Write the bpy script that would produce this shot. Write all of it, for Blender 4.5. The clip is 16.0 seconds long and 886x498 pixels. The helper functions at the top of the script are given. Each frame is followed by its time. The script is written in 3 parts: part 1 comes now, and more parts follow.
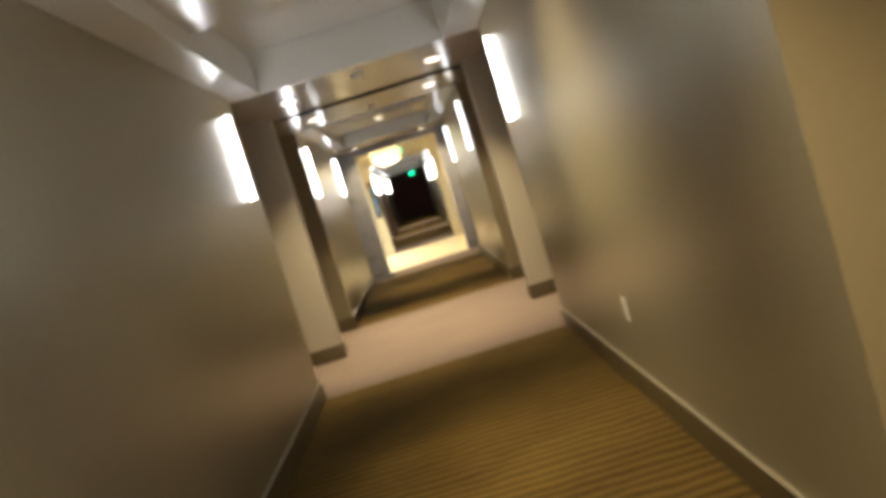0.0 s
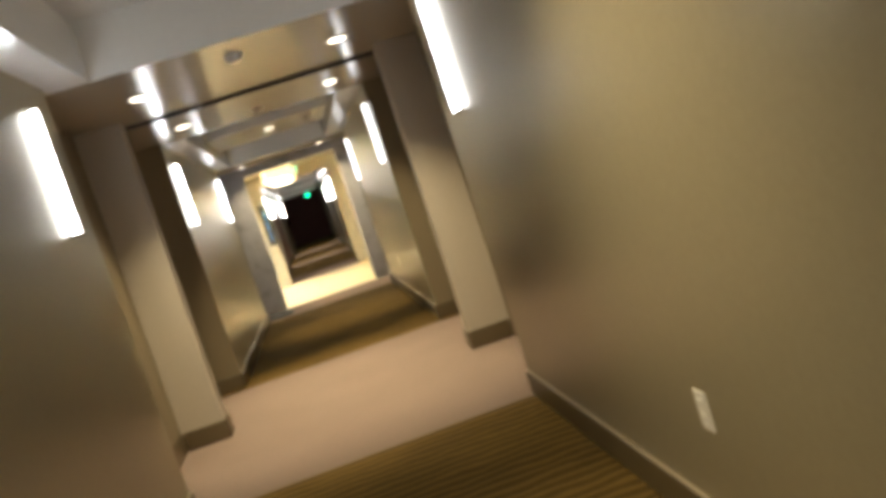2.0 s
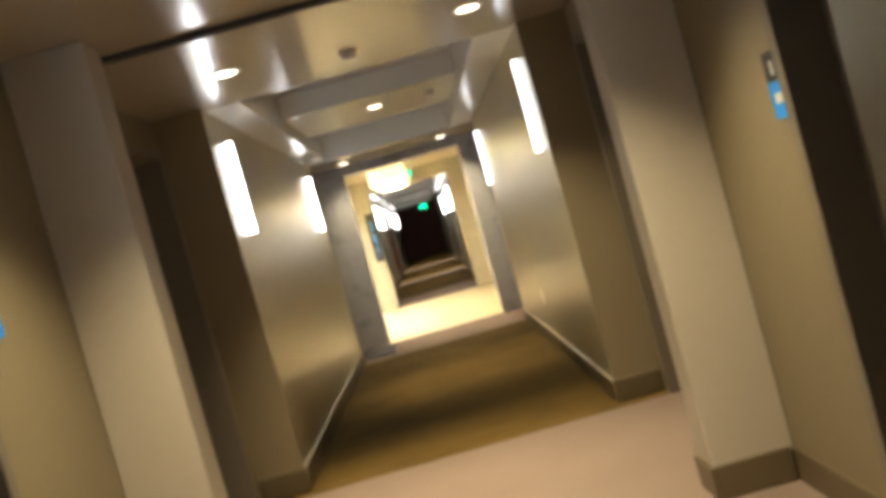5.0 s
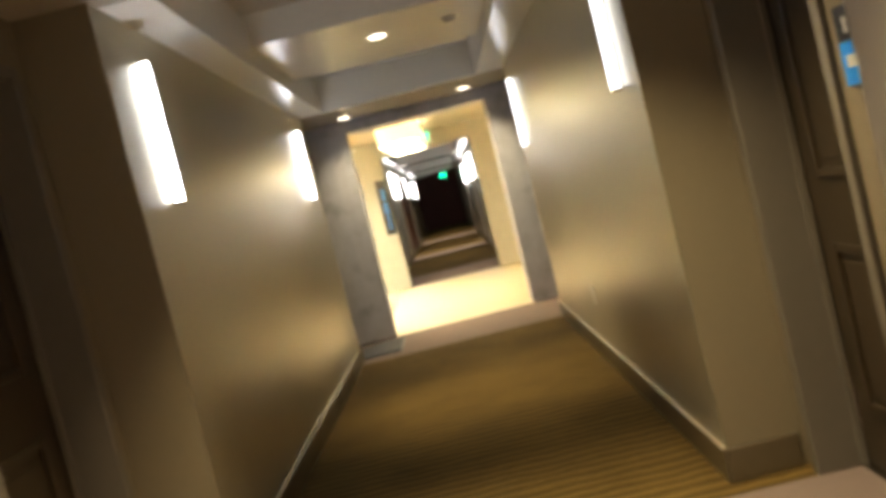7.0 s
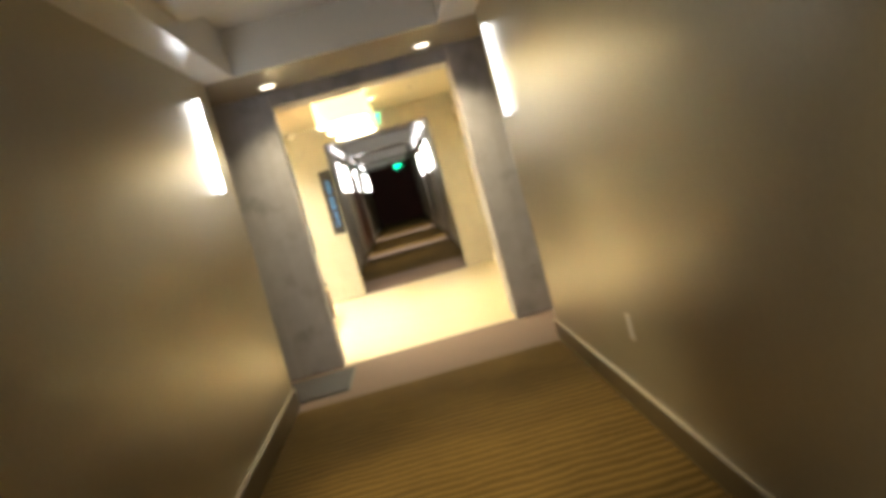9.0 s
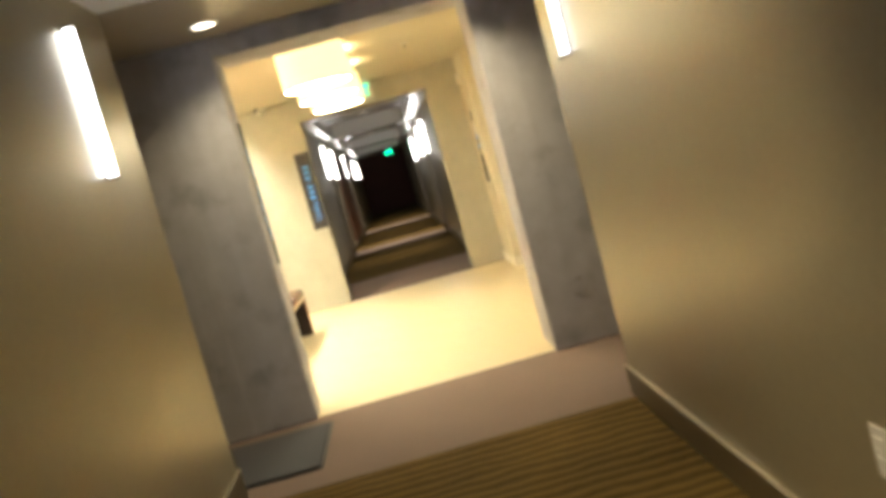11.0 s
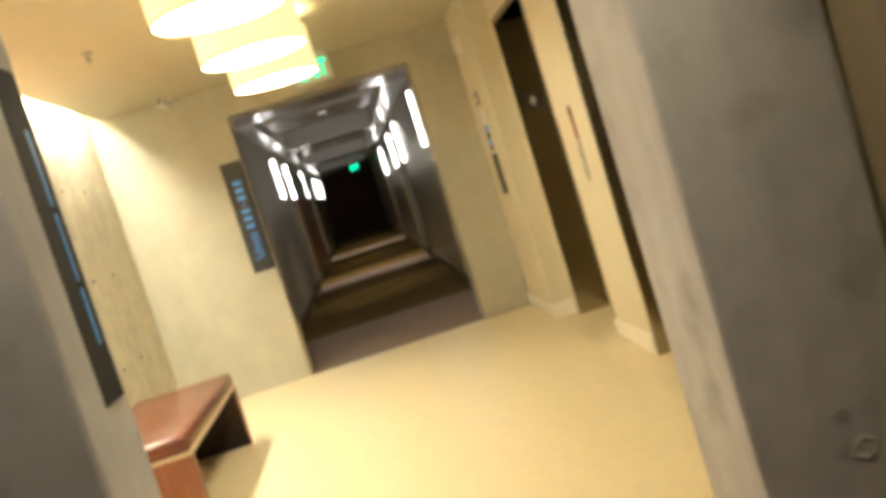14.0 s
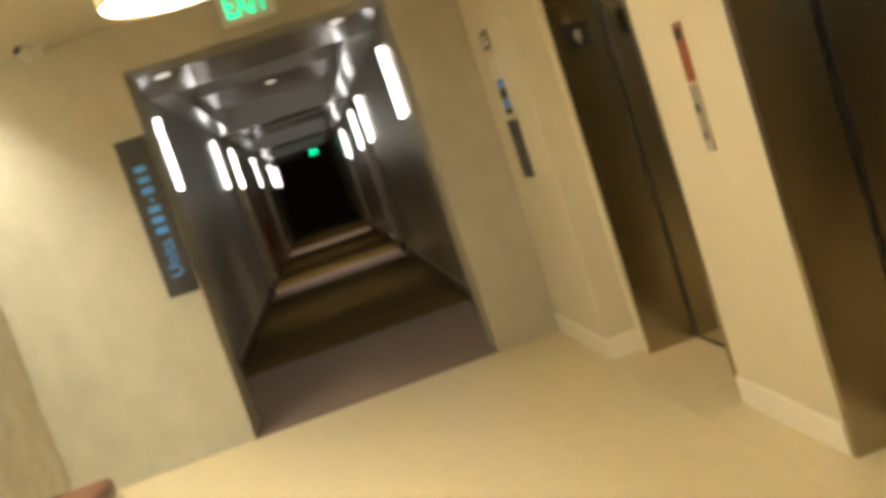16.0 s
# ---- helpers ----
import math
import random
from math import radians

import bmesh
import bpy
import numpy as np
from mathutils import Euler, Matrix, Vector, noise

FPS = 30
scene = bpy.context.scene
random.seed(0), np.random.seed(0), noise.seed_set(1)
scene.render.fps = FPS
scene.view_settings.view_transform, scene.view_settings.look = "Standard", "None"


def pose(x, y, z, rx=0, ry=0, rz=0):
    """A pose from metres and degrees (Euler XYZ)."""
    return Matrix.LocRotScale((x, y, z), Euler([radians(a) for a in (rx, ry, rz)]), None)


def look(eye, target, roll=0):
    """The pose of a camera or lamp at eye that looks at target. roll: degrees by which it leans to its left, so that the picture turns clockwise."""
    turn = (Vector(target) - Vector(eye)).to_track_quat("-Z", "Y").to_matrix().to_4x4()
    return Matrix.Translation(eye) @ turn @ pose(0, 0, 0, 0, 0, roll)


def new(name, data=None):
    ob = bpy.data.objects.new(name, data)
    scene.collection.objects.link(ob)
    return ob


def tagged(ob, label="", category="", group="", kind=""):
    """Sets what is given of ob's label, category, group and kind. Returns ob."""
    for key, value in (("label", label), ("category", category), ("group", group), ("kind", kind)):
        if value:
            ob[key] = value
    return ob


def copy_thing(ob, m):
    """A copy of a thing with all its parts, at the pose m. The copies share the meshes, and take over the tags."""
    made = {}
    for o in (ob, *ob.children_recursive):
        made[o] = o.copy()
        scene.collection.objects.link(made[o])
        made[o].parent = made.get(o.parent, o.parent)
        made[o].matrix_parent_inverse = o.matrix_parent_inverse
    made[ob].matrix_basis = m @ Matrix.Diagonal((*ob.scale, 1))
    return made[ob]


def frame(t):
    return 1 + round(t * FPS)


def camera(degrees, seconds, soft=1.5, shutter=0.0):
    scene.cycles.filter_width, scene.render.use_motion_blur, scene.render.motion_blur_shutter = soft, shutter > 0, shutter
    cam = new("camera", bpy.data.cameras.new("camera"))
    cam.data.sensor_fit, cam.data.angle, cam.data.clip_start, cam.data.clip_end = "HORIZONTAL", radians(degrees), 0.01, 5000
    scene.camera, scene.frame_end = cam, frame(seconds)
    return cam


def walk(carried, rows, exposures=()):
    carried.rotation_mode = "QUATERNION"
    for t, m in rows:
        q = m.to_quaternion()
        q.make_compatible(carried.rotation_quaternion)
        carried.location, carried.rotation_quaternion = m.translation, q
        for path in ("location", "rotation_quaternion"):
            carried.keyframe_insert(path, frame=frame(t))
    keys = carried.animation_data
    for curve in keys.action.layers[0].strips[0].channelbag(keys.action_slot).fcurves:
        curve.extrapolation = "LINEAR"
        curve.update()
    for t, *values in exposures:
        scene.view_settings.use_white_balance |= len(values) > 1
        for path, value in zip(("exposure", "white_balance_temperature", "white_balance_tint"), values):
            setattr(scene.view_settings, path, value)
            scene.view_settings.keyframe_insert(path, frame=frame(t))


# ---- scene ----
cam = camera(52.0, 16.0, soft=5.0, shutter=0.5)
PATH = [
    (0, (0.139, 1.292, 1.259), (0.164, 3.287, 1.12), -17.1),
    (0.5, (0.117, 1.802, 1.273), (0.179, 3.797, 1.141), -16.4),
    (1, (0.101, 2.291, 1.286), (0.249, 4.283, 1.175), -17.1),
    (1.5, (0.106, 2.757, 1.267), (0.194, 4.75, 1.125), -16.6),
    (2, (0.093, 3.18, 1.28), (0.347, 5.157, 1.117), -18.3),
    (2.5, (0.122, 3.678, 1.263), (0.244, 5.665, 1.069), -17.0),
    (3, (0.096, 4.143, 1.274), (0.3, 6.13, 1.159), -17.2),
    (3.5, (0.102, 4.664, 1.27), (0.143, 6.661, 1.168), -16.4),
    (6, (0.114, 7.163, 1.28), (0.156, 9.162, 1.245), -15.3),
    (6.5, (0.138, 7.613, 1.267), (0.21, 9.61, 1.17), -15.7),
    (7, (0.145, 8.128, 1.278), (0.116, 10.125, 1.168), -14.1),
    (7.5, (0.151, 8.622, 1.278), (0.219, 10.618, 1.176), -15.8),
    (8, (0.159, 9.138, 1.274), (0.149, 11.135, 1.176), -14.7),
    (8.5, (0.127, 9.658, 1.257), (0.231, 11.653, 1.168), -15.7),
    (9, (0.13, 10.129, 1.254), (0.19, 12.123, 1.105), -15.3),
    (11.5, (0.105, 12.719, 1.225), (0.179, 14.71, 1.045), -15.4),
    (12, (0.112, 13.253, 1.211), (0.141, 15.247, 1.054), -15.9),
    (12.5, (0.096, 13.73, 1.226), (0.166, 15.727, 1.13), -15.6),
    (13, (0.112, 14.256, 1.228), (0.223, 16.25, 1.114), -16.9),
    (13.5, (0.078, 14.832, 1.231), (0.215, 16.822, 1.089), -16.3),
    (14, (0.058, 15.351, 1.232), (0.208, 17.338, 1.067), -17.4),
    (14.5, (0.077, 15.891, 1.241), (0.191, 17.883, 1.106), -16.8),
    (15, (0.065, 16.42, 1.234), (0.219, 18.406, 1.057), -16.2),
    (15.5, (0.086, 16.939, 1.244), (0.192, 18.927, 1.048), -16.5),
    (16, (0.081, 17.447, 1.236), (0.299, 19.423, 1.015), -18.4),
]
walk(cam, [(t, look(eye, target, roll)) for t, eye, target, roll in PATH],
     exposures=[(0.0, 0.46), (3.5, 0.43), (6.0, 0.54), (9.0, 0.47), (11.5, 0.18), (12.5, 0.11), (13.5, -0.15), (14.5, -0.51), (15.0, -0.69), (16.0, -0.72)])

# ---------------------------------------------------------------- light and exposure
world = bpy.data.worlds.new("world")
world.use_nodes = True
world.node_tree.nodes["Background"].inputs[0].default_value = (0.02, 0.02, 0.02, 1)
world.node_tree.nodes["Background"].inputs[1].default_value = 0.1
scene.world = world

SCONCE_POWER = 11.5
DOWNLIGHT_POWER = 7.0
SPOT_WATTS = 120.0
DRUM_POWER = 29.0
COVE_POWER = 290.0


# ---------------------------------------------------------------- materials
def material(name, colour, rough=0.6, metal=0.0, vary=0.12, big=1.2, fine=60.0, bump=0.1, stretch=(1, 1, 1), stain=0.0, spread=0.08, upright=0.0, gloss=0.5, tint=None, drips=0.0, pits=0.0):
    """Principled surface with cloudy variation at two scales and a fine relief."""
    m = bpy.data.materials.new(name)
    m.use_nodes = True
    nt = m.node_tree
    n, l = nt.nodes, nt.links
    b = n["Principled BSDF"]
    geo = n.new("ShaderNodeTexCoord")
    mp = n.new("ShaderNodeMapping")
    mp.inputs["Scale"].default_value = stretch
    l.new(geo.outputs["Object"], mp.inputs[0])
    a, c = n.new("ShaderNodeTexNoise"), n.new("ShaderNodeTexNoise")
    for node, s, d in ((a, big, 5.0), (c, fine * 0.35, 3.0)):
        node.inputs["Scale"].default_value, node.inputs["Detail"].default_value = s, d
        l.new(mp.outputs[0], node.inputs[0])
    add = n.new("ShaderNodeMath")
    add.operation = "ADD"
    l.new(a.outputs[0], add.inputs[0])
    l.new(c.outputs[0], add.inputs[1])
    rng = n.new("ShaderNodeMapRange")
    rng.inputs[1].default_value, rng.inputs[2].default_value = 0.6, 1.4
    l.new(add.outputs[0], rng.inputs[0])
    mix = n.new("ShaderNodeMix")
    mix.data_type = "RGBA"
    lo = tuple(v * (1 - vary) for v in colour)
    hi = tuple(min(1, v * (1 + vary)) for v in colour)
    mix.inputs["A"].default_value, mix.inputs["B"].default_value = (*lo, 1), (*hi, 1)
    l.new(rng.outputs[0], mix.inputs["Factor"])
    out = mix.outputs["Result"]
    if stain:
        s = n.new("ShaderNodeTexNoise")
        s.inputs["Scale"].default_value, s.inputs["Detail"].default_value = big * 2.7, 8.0
        l.new(geo.outputs["Object"], s.inputs[0])
        r2 = n.new("ShaderNodeMapRange")
        r2.inputs[1].default_value, r2.inputs[2].default_value, r2.inputs[4].default_value = 0.54, 0.72, stain
        l.new(s.outputs[0], r2.inputs[0])
        m2 = n.new("ShaderNodeMix")
        m2.data_type = "RGBA"
        m2.inputs["B"].default_value = (*(v * 0.45 for v in colour), 1)
        l.new(out, m2.inputs["A"])
        l.new(r2.outputs[0], m2.inputs["Factor"])
        out = m2.outputs["Result"]
    if drips:
        # long runs of water and formwork grain
        dm = n.new("ShaderNodeMapping")
        dm.inputs["Scale"].default_value = (7, 7, 0.45)
        l.new(geo.outputs["Object"], dm.inputs[0])
        s = n.new("ShaderNodeTexNoise")
        s.inputs["Scale"].default_value, s.inputs["Detail"].default_value, s.inputs["Distortion"].default_value = 1.6, 6.0, 0.4
        l.new(dm.outputs[0], s.inputs[0])
        r3 = n.new("ShaderNodeMapRange")
        r3.inputs[1].default_value, r3.inputs[2].default_value = 0.35, 0.68
        r3.inputs[3].default_value, r3.inputs[4].default_value = 1 - drips, 1 + drips * 0.7
        l.new(s.outputs[0], r3.inputs[0])
        m3 = n.new("ShaderNodeVectorMath")
        m3.operation = "SCALE"
        l.new(out, m3.inputs[0])
        l.new(r3.outputs[0], m3.inputs["Scale"])
        out = m3.outputs[0]
    if pits:
        # blowholes
        v = n.new("ShaderNodeTexVoronoi")
        v.inputs["Scale"].default_value = 13.0
        l.new(geo.outputs["Object"], v.inputs[0])
        r4 = n.new("ShaderNodeMapRange")
        r4.inputs[1].default_value, r4.inputs[2].default_value, r4.inputs[3].default_value, r4.inputs[4].default_value = 0.07, 0.13, 1 - pits, 1.0
        l.new(v.outputs["Distance"], r4.inputs[0])
        m4 = n.new("ShaderNodeVectorMath")
        m4.operation = "SCALE"
        l.new(out, m4.inputs[0])
        l.new(r4.outputs[0], m4.inputs["Scale"])
        out = m4.outputs[0]
    l.new(out, b.inputs["Base Color"])
    b.inputs["Specular IOR Level"].default_value = gloss
    if tint:
        b.inputs["Specular Tint"].default_value = (*tint, 1)
    rr = n.new("ShaderNodeMapRange")
    rr.inputs[1].default_value, rr.inputs[2].default_value = 0.3, 0.7
    rr.inputs[3].default_value, rr.inputs[4].default_value = max(0.02, rough - spread), min(1, rough + spread)
    l.new(a.outputs[0], rr.inputs[0])
    l.new(rr.outputs[0], b.inputs["Roughness"])
    b.inputs["Metallic"].default_value = metal
    if upright:
        # horizontal micro grooves: highlights are drawn out upwards and downwards
        b.inputs["Anisotropic"].default_value = upright
        up = n.new("ShaderNodeCombineXYZ")
        up.inputs[2].default_value = 1.0
        l.new(up.outputs[0], b.inputs["Tangent"])
    if bump:
        bp = n.new("ShaderNodeBump")
        bp.inputs["Strength"].default_value, bp.inputs["Distance"].default_value = bump, 0.004
        l.new(c.outputs[0], bp.inputs["Height"])
        l.new(bp.outputs[0], b.inputs["Normal"])
    return m


def glow(name, colour, strength, surface=(0.8, 0.8, 0.8)):
    m = bpy.data.materials.new(name)
    m.use_nodes = True
    b = m.node_tree.nodes["Principled BSDF"]
    b.inputs["Base Color"].default_value = (*surface, 1)
    b.inputs["Emission Color"].default_value = (*colour, 1)
    b.inputs["Emission Strength"].default_value = strength
    b.inputs["Roughness"].default_value = 0.4
    return m


def carpet(name, dark, light, period, contrast):
    """Looped carpet: ribs across the corridor, tufts and trodden patches."""
    m = bpy.data.materials.new(name)
    m.use_nodes = True
    nt = m.node_tree
    n, l = nt.nodes, nt.links
    b = n["Principled BSDF"]
    tc = n.new("ShaderNodeTexCoord")
    wave = n.new("ShaderNodeTexWave")
    wave.bands_direction = "Y"
    wave.inputs["Scale"].default_value = 0.314 / period
    wave.inputs["Distortion"].default_value = 3.2
    wave.inputs["Detail"].default_value = 2.0
    wave.inputs["Detail Scale"].default_value = 1.3
    tuft = n.new("ShaderNodeTexNoise")
    tuft.inputs["Scale"].default_value, tuft.inputs["Detail"].default_value = 160.0, 3.0
    patch = n.new("ShaderNodeTexNoise")
    patch.inputs["Scale"].default_value, patch.inputs["Detail"].default_value = 1.6, 4.0
    for x in (wave, tuft, patch):
        l.new(tc.outputs["Object"], x.inputs[0])
    f1 = n.new("ShaderNodeMath"); f1.operation = "MULTIPLY_ADD"
    f1.inputs[1].default_value = contrast
    l.new(wave.outputs["Fac"], f1.inputs[0])
    f2 = n.new("ShaderNodeMath"); f2.operation = "MULTIPLY_ADD"
    f2.inputs[1].default_value, f2.inputs[2].default_value = 0.5, -0.25 + (1 - contrast) / 2
    l.new(tuft.outputs[0], f2.inputs[0])
    l.new(f2.outputs[0], f1.inputs[2])
    f3 = n.new("ShaderNodeMath"); f3.operation = "MULTIPLY_ADD"
    f3.inputs[1].default_value, f3.use_clamp = 0.7, True
    l.new(patch.outputs[0], f3.inputs[0])
    sub = n.new("ShaderNodeMath"); sub.inputs[1].default_value = -0.35
    l.new(f1.outputs[0], sub.inputs[0])
    l.new(sub.outputs[0], f3.inputs[2])
    mix = n.new("ShaderNodeMix"); mix.data_type = "RGBA"
    mix.inputs["A"].default_value, mix.inputs["B"].default_value = (*dark, 1), (*light, 1)
    l.new(f3.outputs[0], mix.inputs["Factor"])
    l.new(mix.outputs["Result"], b.inputs["Base Color"])
    b.inputs["Roughness"].default_value = 0.95
    b.inputs["Specular IOR Level"].default_value = 0.08
    b.inputs["Sheen Weight"].default_value = 0.03
    h = n.new("ShaderNodeMath"); h.operation = "ADD"
    l.new(wave.outputs["Fac"], h.inputs[0])
    l.new(tuft.outputs[0], h.inputs[1])
    bp = n.new("ShaderNodeBump")
    bp.inputs["Strength"].default_value, bp.inputs["Distance"].default_value = 0.5, 0.004
    l.new(h.outputs[0], bp.inputs["Height"])
    l.new(bp.outputs[0], b.inputs["Normal"])
    return m


M_WALL = material("taupe wall vinyl", (0.300, 0.270, 0.190), 0.31, metal=0.19, upright=0.58, gloss=0.30, tint=(1.0, 0.88, 0.60), vary=0.07, big=0.9, fine=140, bump=0.012, spread=0.014)
# Its warm tone also carries the lamplight on the long walls' ends.
M_RECESS = material("beige eggshell paint, warm end light in tone", (0.243, 0.203, 0.132), 0.5, vary=0.04, big=0.9, fine=90, bump=0.06)
M_PILASTER = material("pale plaster paint", (0.50, 0.46, 0.39), 0.5, vary=0.04, big=0.9, fine=90, bump=0.06)
M_PALE = material("pale grey wall surface", (0.52, 0.49, 0.44), 0.45, vary=0.05, big=0.9, fine=90, bump=0.05)
M_CEIL = material("satin ceiling paint", (0.85, 0.84, 0.80), 0.25, spread=0.015, vary=0.03, big=0.8, fine=80, bump=0.03)
M_SOFFIT = material("taupe satin soffit surface", (0.43, 0.385, 0.315), 0.2, spread=0.015, vary=0.04, big=0.8, fine=80, bump=0.03)
M_BASE = material("painted baseboard", (0.125, 0.097, 0.056), 0.38, spread=0.04, vary=0.08, big=2, fine=60, bump=0.05)
M_EDGELIGHT = material("pale lit top edge colour", (0.36, 0.31, 0.22), 0.36, spread=0.03, vary=0.05)
M_CONCRETE = material("cast concrete", (0.505, 0.515, 0.572), 0.75, vary=0.14, big=1.4, fine=24, bump=0.3, stain=0.6, drips=0.05, pits=0.05)
M_CHIP = material("broken concrete", (0.45, 0.455, 0.48), 0.9, vary=0.3, big=20, fine=60, bump=0.6)
M_BOARD = material("board marked concrete", (0.60, 0.56, 0.45), 0.8, vary=0.16, big=4, fine=30, bump=0.7, stretch=(1.2, 1.2, 0.8), stain=0.3, drips=0.05, pits=0.25)
M_LOBBY = material("cream lobby plaster", (0.67, 0.62, 0.485), 0.6, vary=0.045, big=1.3, fine=16, bump=0.03)
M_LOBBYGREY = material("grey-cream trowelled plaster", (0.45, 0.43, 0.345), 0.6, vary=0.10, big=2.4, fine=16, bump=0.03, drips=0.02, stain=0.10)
M_LOBBYBASE = material("pale cream gloss paint", (0.87, 0.83, 0.73), 0.36, spread=0.03, vary=0.03)
M_LOBBYCEIL = material("cream lobby ceiling", (0.63, 0.585, 0.45), 0.5, vary=0.03, big=1, fine=60, bump=0.04)
M_TILE = material("cream porcelain tile", (0.71, 0.61, 0.40), 0.42, vary=0.06, big=3, fine=40, bump=0.03)
M_GROUT = material("tile grout", (0.68, 0.59, 0.40), 0.7)
M_BROWN = carpet("brown ribbed carpet", (0.036, 0.022, 0.005), (0.225, 0.144, 0.038), 0.085, 0.58)
M_PINK = carpet("rose beige carpet", (0.20, 0.152, 0.128), (0.275, 0.212, 0.183), 0.02, 0.2)
M_DOOR = material("brown painted door", (0.050, 0.036, 0.020), 0.4, vary=0.1, big=2, fine=70, bump=0.05)
M_WOOD = material("red brown wood veneer", (0.20, 0.065, 0.03), 0.36, spread=0.04, vary=0.3, big=2, fine=18, bump=0.05, stretch=(6, 6, 0.6))
M_FRAME = material("grey beige door frame paint", (0.175, 0.155, 0.122), 0.4, vary=0.06)
M_STEEL = material("brushed stainless steel", (0.42, 0.373, 0.272), 0.2, metal=1.0, upright=0.6, spread=0.0, vary=0.02, big=0.6, fine=6, bump=0)
M_CHROME = material("satin chrome", (0.6, 0.6, 0.58), 0.2, spread=0.02, metal=1.0, vary=0.03)
M_BLACK = material("black plastic", (0.012, 0.012, 0.014), 0.36, spread=0.03, vary=0.1)
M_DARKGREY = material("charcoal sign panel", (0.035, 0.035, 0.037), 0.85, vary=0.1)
M_SIGNBLACK = material("matt black sign panel", (0.010, 0.010, 0.011), 0.85, vary=0.1)
M_WHITE = material("white plastic", (0.75, 0.74, 0.70), 0.4, vary=0.03)
M_LEATHER = material("red brown leather", (0.125, 0.033, 0.015), 0.24, spread=0.015, vary=0.12, big=4, fine=90, bump=0.10)
M_PIPING = material("tan piping", (0.62, 0.50, 0.33), 0.6)
M_RIM = material("brown lampshade rim", (0.30, 0.19, 0.08), 0.6)
M_DARK = material("dark red-brown end wall", (0.20, 0.085, 0.065), 0.7, vary=0.2)
M_UNDERSHADE = material("black-brown bench shade", (0.020, 0.009, 0.007), 0.7, vary=0.2)
M_SHADE = glow("drum shade fabric", (1.0, 0.83, 0.42), 1.22, (0.7, 0.6, 0.4))
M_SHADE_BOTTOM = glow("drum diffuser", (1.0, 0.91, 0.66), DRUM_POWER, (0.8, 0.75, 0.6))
# Sconce strengths differ only to balance the brightness of the walls.
M_SCONCE = glow("sconce diffuser", (0.94, 0.965, 1.0), SCONCE_POWER * 1.5)
M_SCONCE_WEAK = glow("weaker sconce diffuser", (0.96, 0.97, 1.0), SCONCE_POWER * 0.34)
M_SCONCE_BRIGHT = glow("brightest sconce diffuser", (0.94, 0.965, 1.0), SCONCE_POWER * 3.2)
M_SCONCE_MID = glow("medium sconce diffuser", (0.95, 0.97, 1.0), SCONCE_POWER * 0.95)
M_SCONCE_FAR = glow("strong sconce diffuser", (1.0, 0.97, 0.93), SCONCE_POWER * 1.6)
M_DOWN = glow("downlight lens", (1.0, 0.89, 0.70), DOWNLIGHT_POWER)
M_DOWN_DIM = glow("dim downlight lens", (1.0, 0.90, 0.76), DOWNLIGHT_POWER * 0.35)
M_COVE = glow("cove lamp", (1.0, 0.92, 0.70), COVE_POWER)
M_GREEN = glow("exit letter green", (0.0, 0.9, 0.42), 2.4, (0.0, 0.3, 0.1))
M_GREEN_FAR = glow("clear lit exit letter green", (0.0, 0.9, 0.42), 4.5, (0.0, 0.3, 0.1))
M_EXITPLATE = glow("exit plate", (0.9, 0.88, 0.62), 0.10, (0.55, 0.52, 0.40))
M_BLUETEXT = material("blue sign letters", (0.065, 0.31, 0.92), 0.5, vary=0.05)
M_BLUE = material("blue number plate", (0.02, 0.30, 0.95), 0.45, vary=0.05)
M_PLATE = material("dull nickel plate", (0.42, 0.39, 0.33), 0.45, metal=0.4, vary=0.05)
M_RED = material("red printed notice", (0.27, 0.085, 0.04), 0.5)
M_MAT = material("grey mat pile", (0.075, 0.078, 0.09), 0.95, vary=0.25, big=9, fine=300, bump=0.5, stretch=(1, 6, 1))
M_CANVAS = material("cream mural ground", (0.78, 0.68, 0.52), 0.55, vary=0.12, big=5, fine=40, bump=0.1, drips=0.08)


def paint(name, colour):
    return material(name, colour, 0.5, vary=0.35, big=7, fine=60, bump=0.15)


M_ORANGE = paint("orange mural paint", (0.76, 0.30, 0.04))
M_VERMILION = paint("vermilion mural paint", (0.68, 0.13, 0.045))
M_PEACH = paint("peach mural paint", (0.80, 0.47, 0.30))
M_OCHRE = paint("yellow ochre mural paint", (0.78, 0.46, 0.07))
M_OLIVE = paint("olive mural paint", (0.30, 0.24, 0.05))
M_VIOLET = paint("violet mural paint", (0.10, 0.06, 0.34))
M_SLATE = paint("slate mural paint", (0.16, 0.17, 0.22))


# ---------------------------------------------------------------- mesh helpers
def box(bm, x0, x1, y0, y1, z0, z1, bevel=0.0, segs=2):
    vs = [bm.verts.new((x, y, z)) for x in (x0, x1) for y in (y0, y1) for z in (z0, z1)]
    fs = [bm.faces.new([vs[i] for i in f]) for f in ((0, 1, 3, 2), (4, 6, 7, 5), (0, 4, 5, 1), (2, 3, 7, 6), (0, 2, 6, 4), (1, 5, 7, 3))]
    if bevel:
        es = list({e for f in fs for e in f.edges})
        bmesh.ops.bevel(bm, geom=es, offset=bevel, segments=segs, profile=0.5, affect="EDGES")


def tube(bm, c, r0, r1, h, segs=24, m=Matrix.Identity(4)):
    """A capped cone or cylinder from c upwards (z), turned by m."""
    bmesh.ops.create_cone(bm, cap_ends=True, segments=segs, radius1=r0, radius2=r1, depth=h, matrix=m @ Matrix.Translation((c[0], c[1], c[2] + h / 2)))


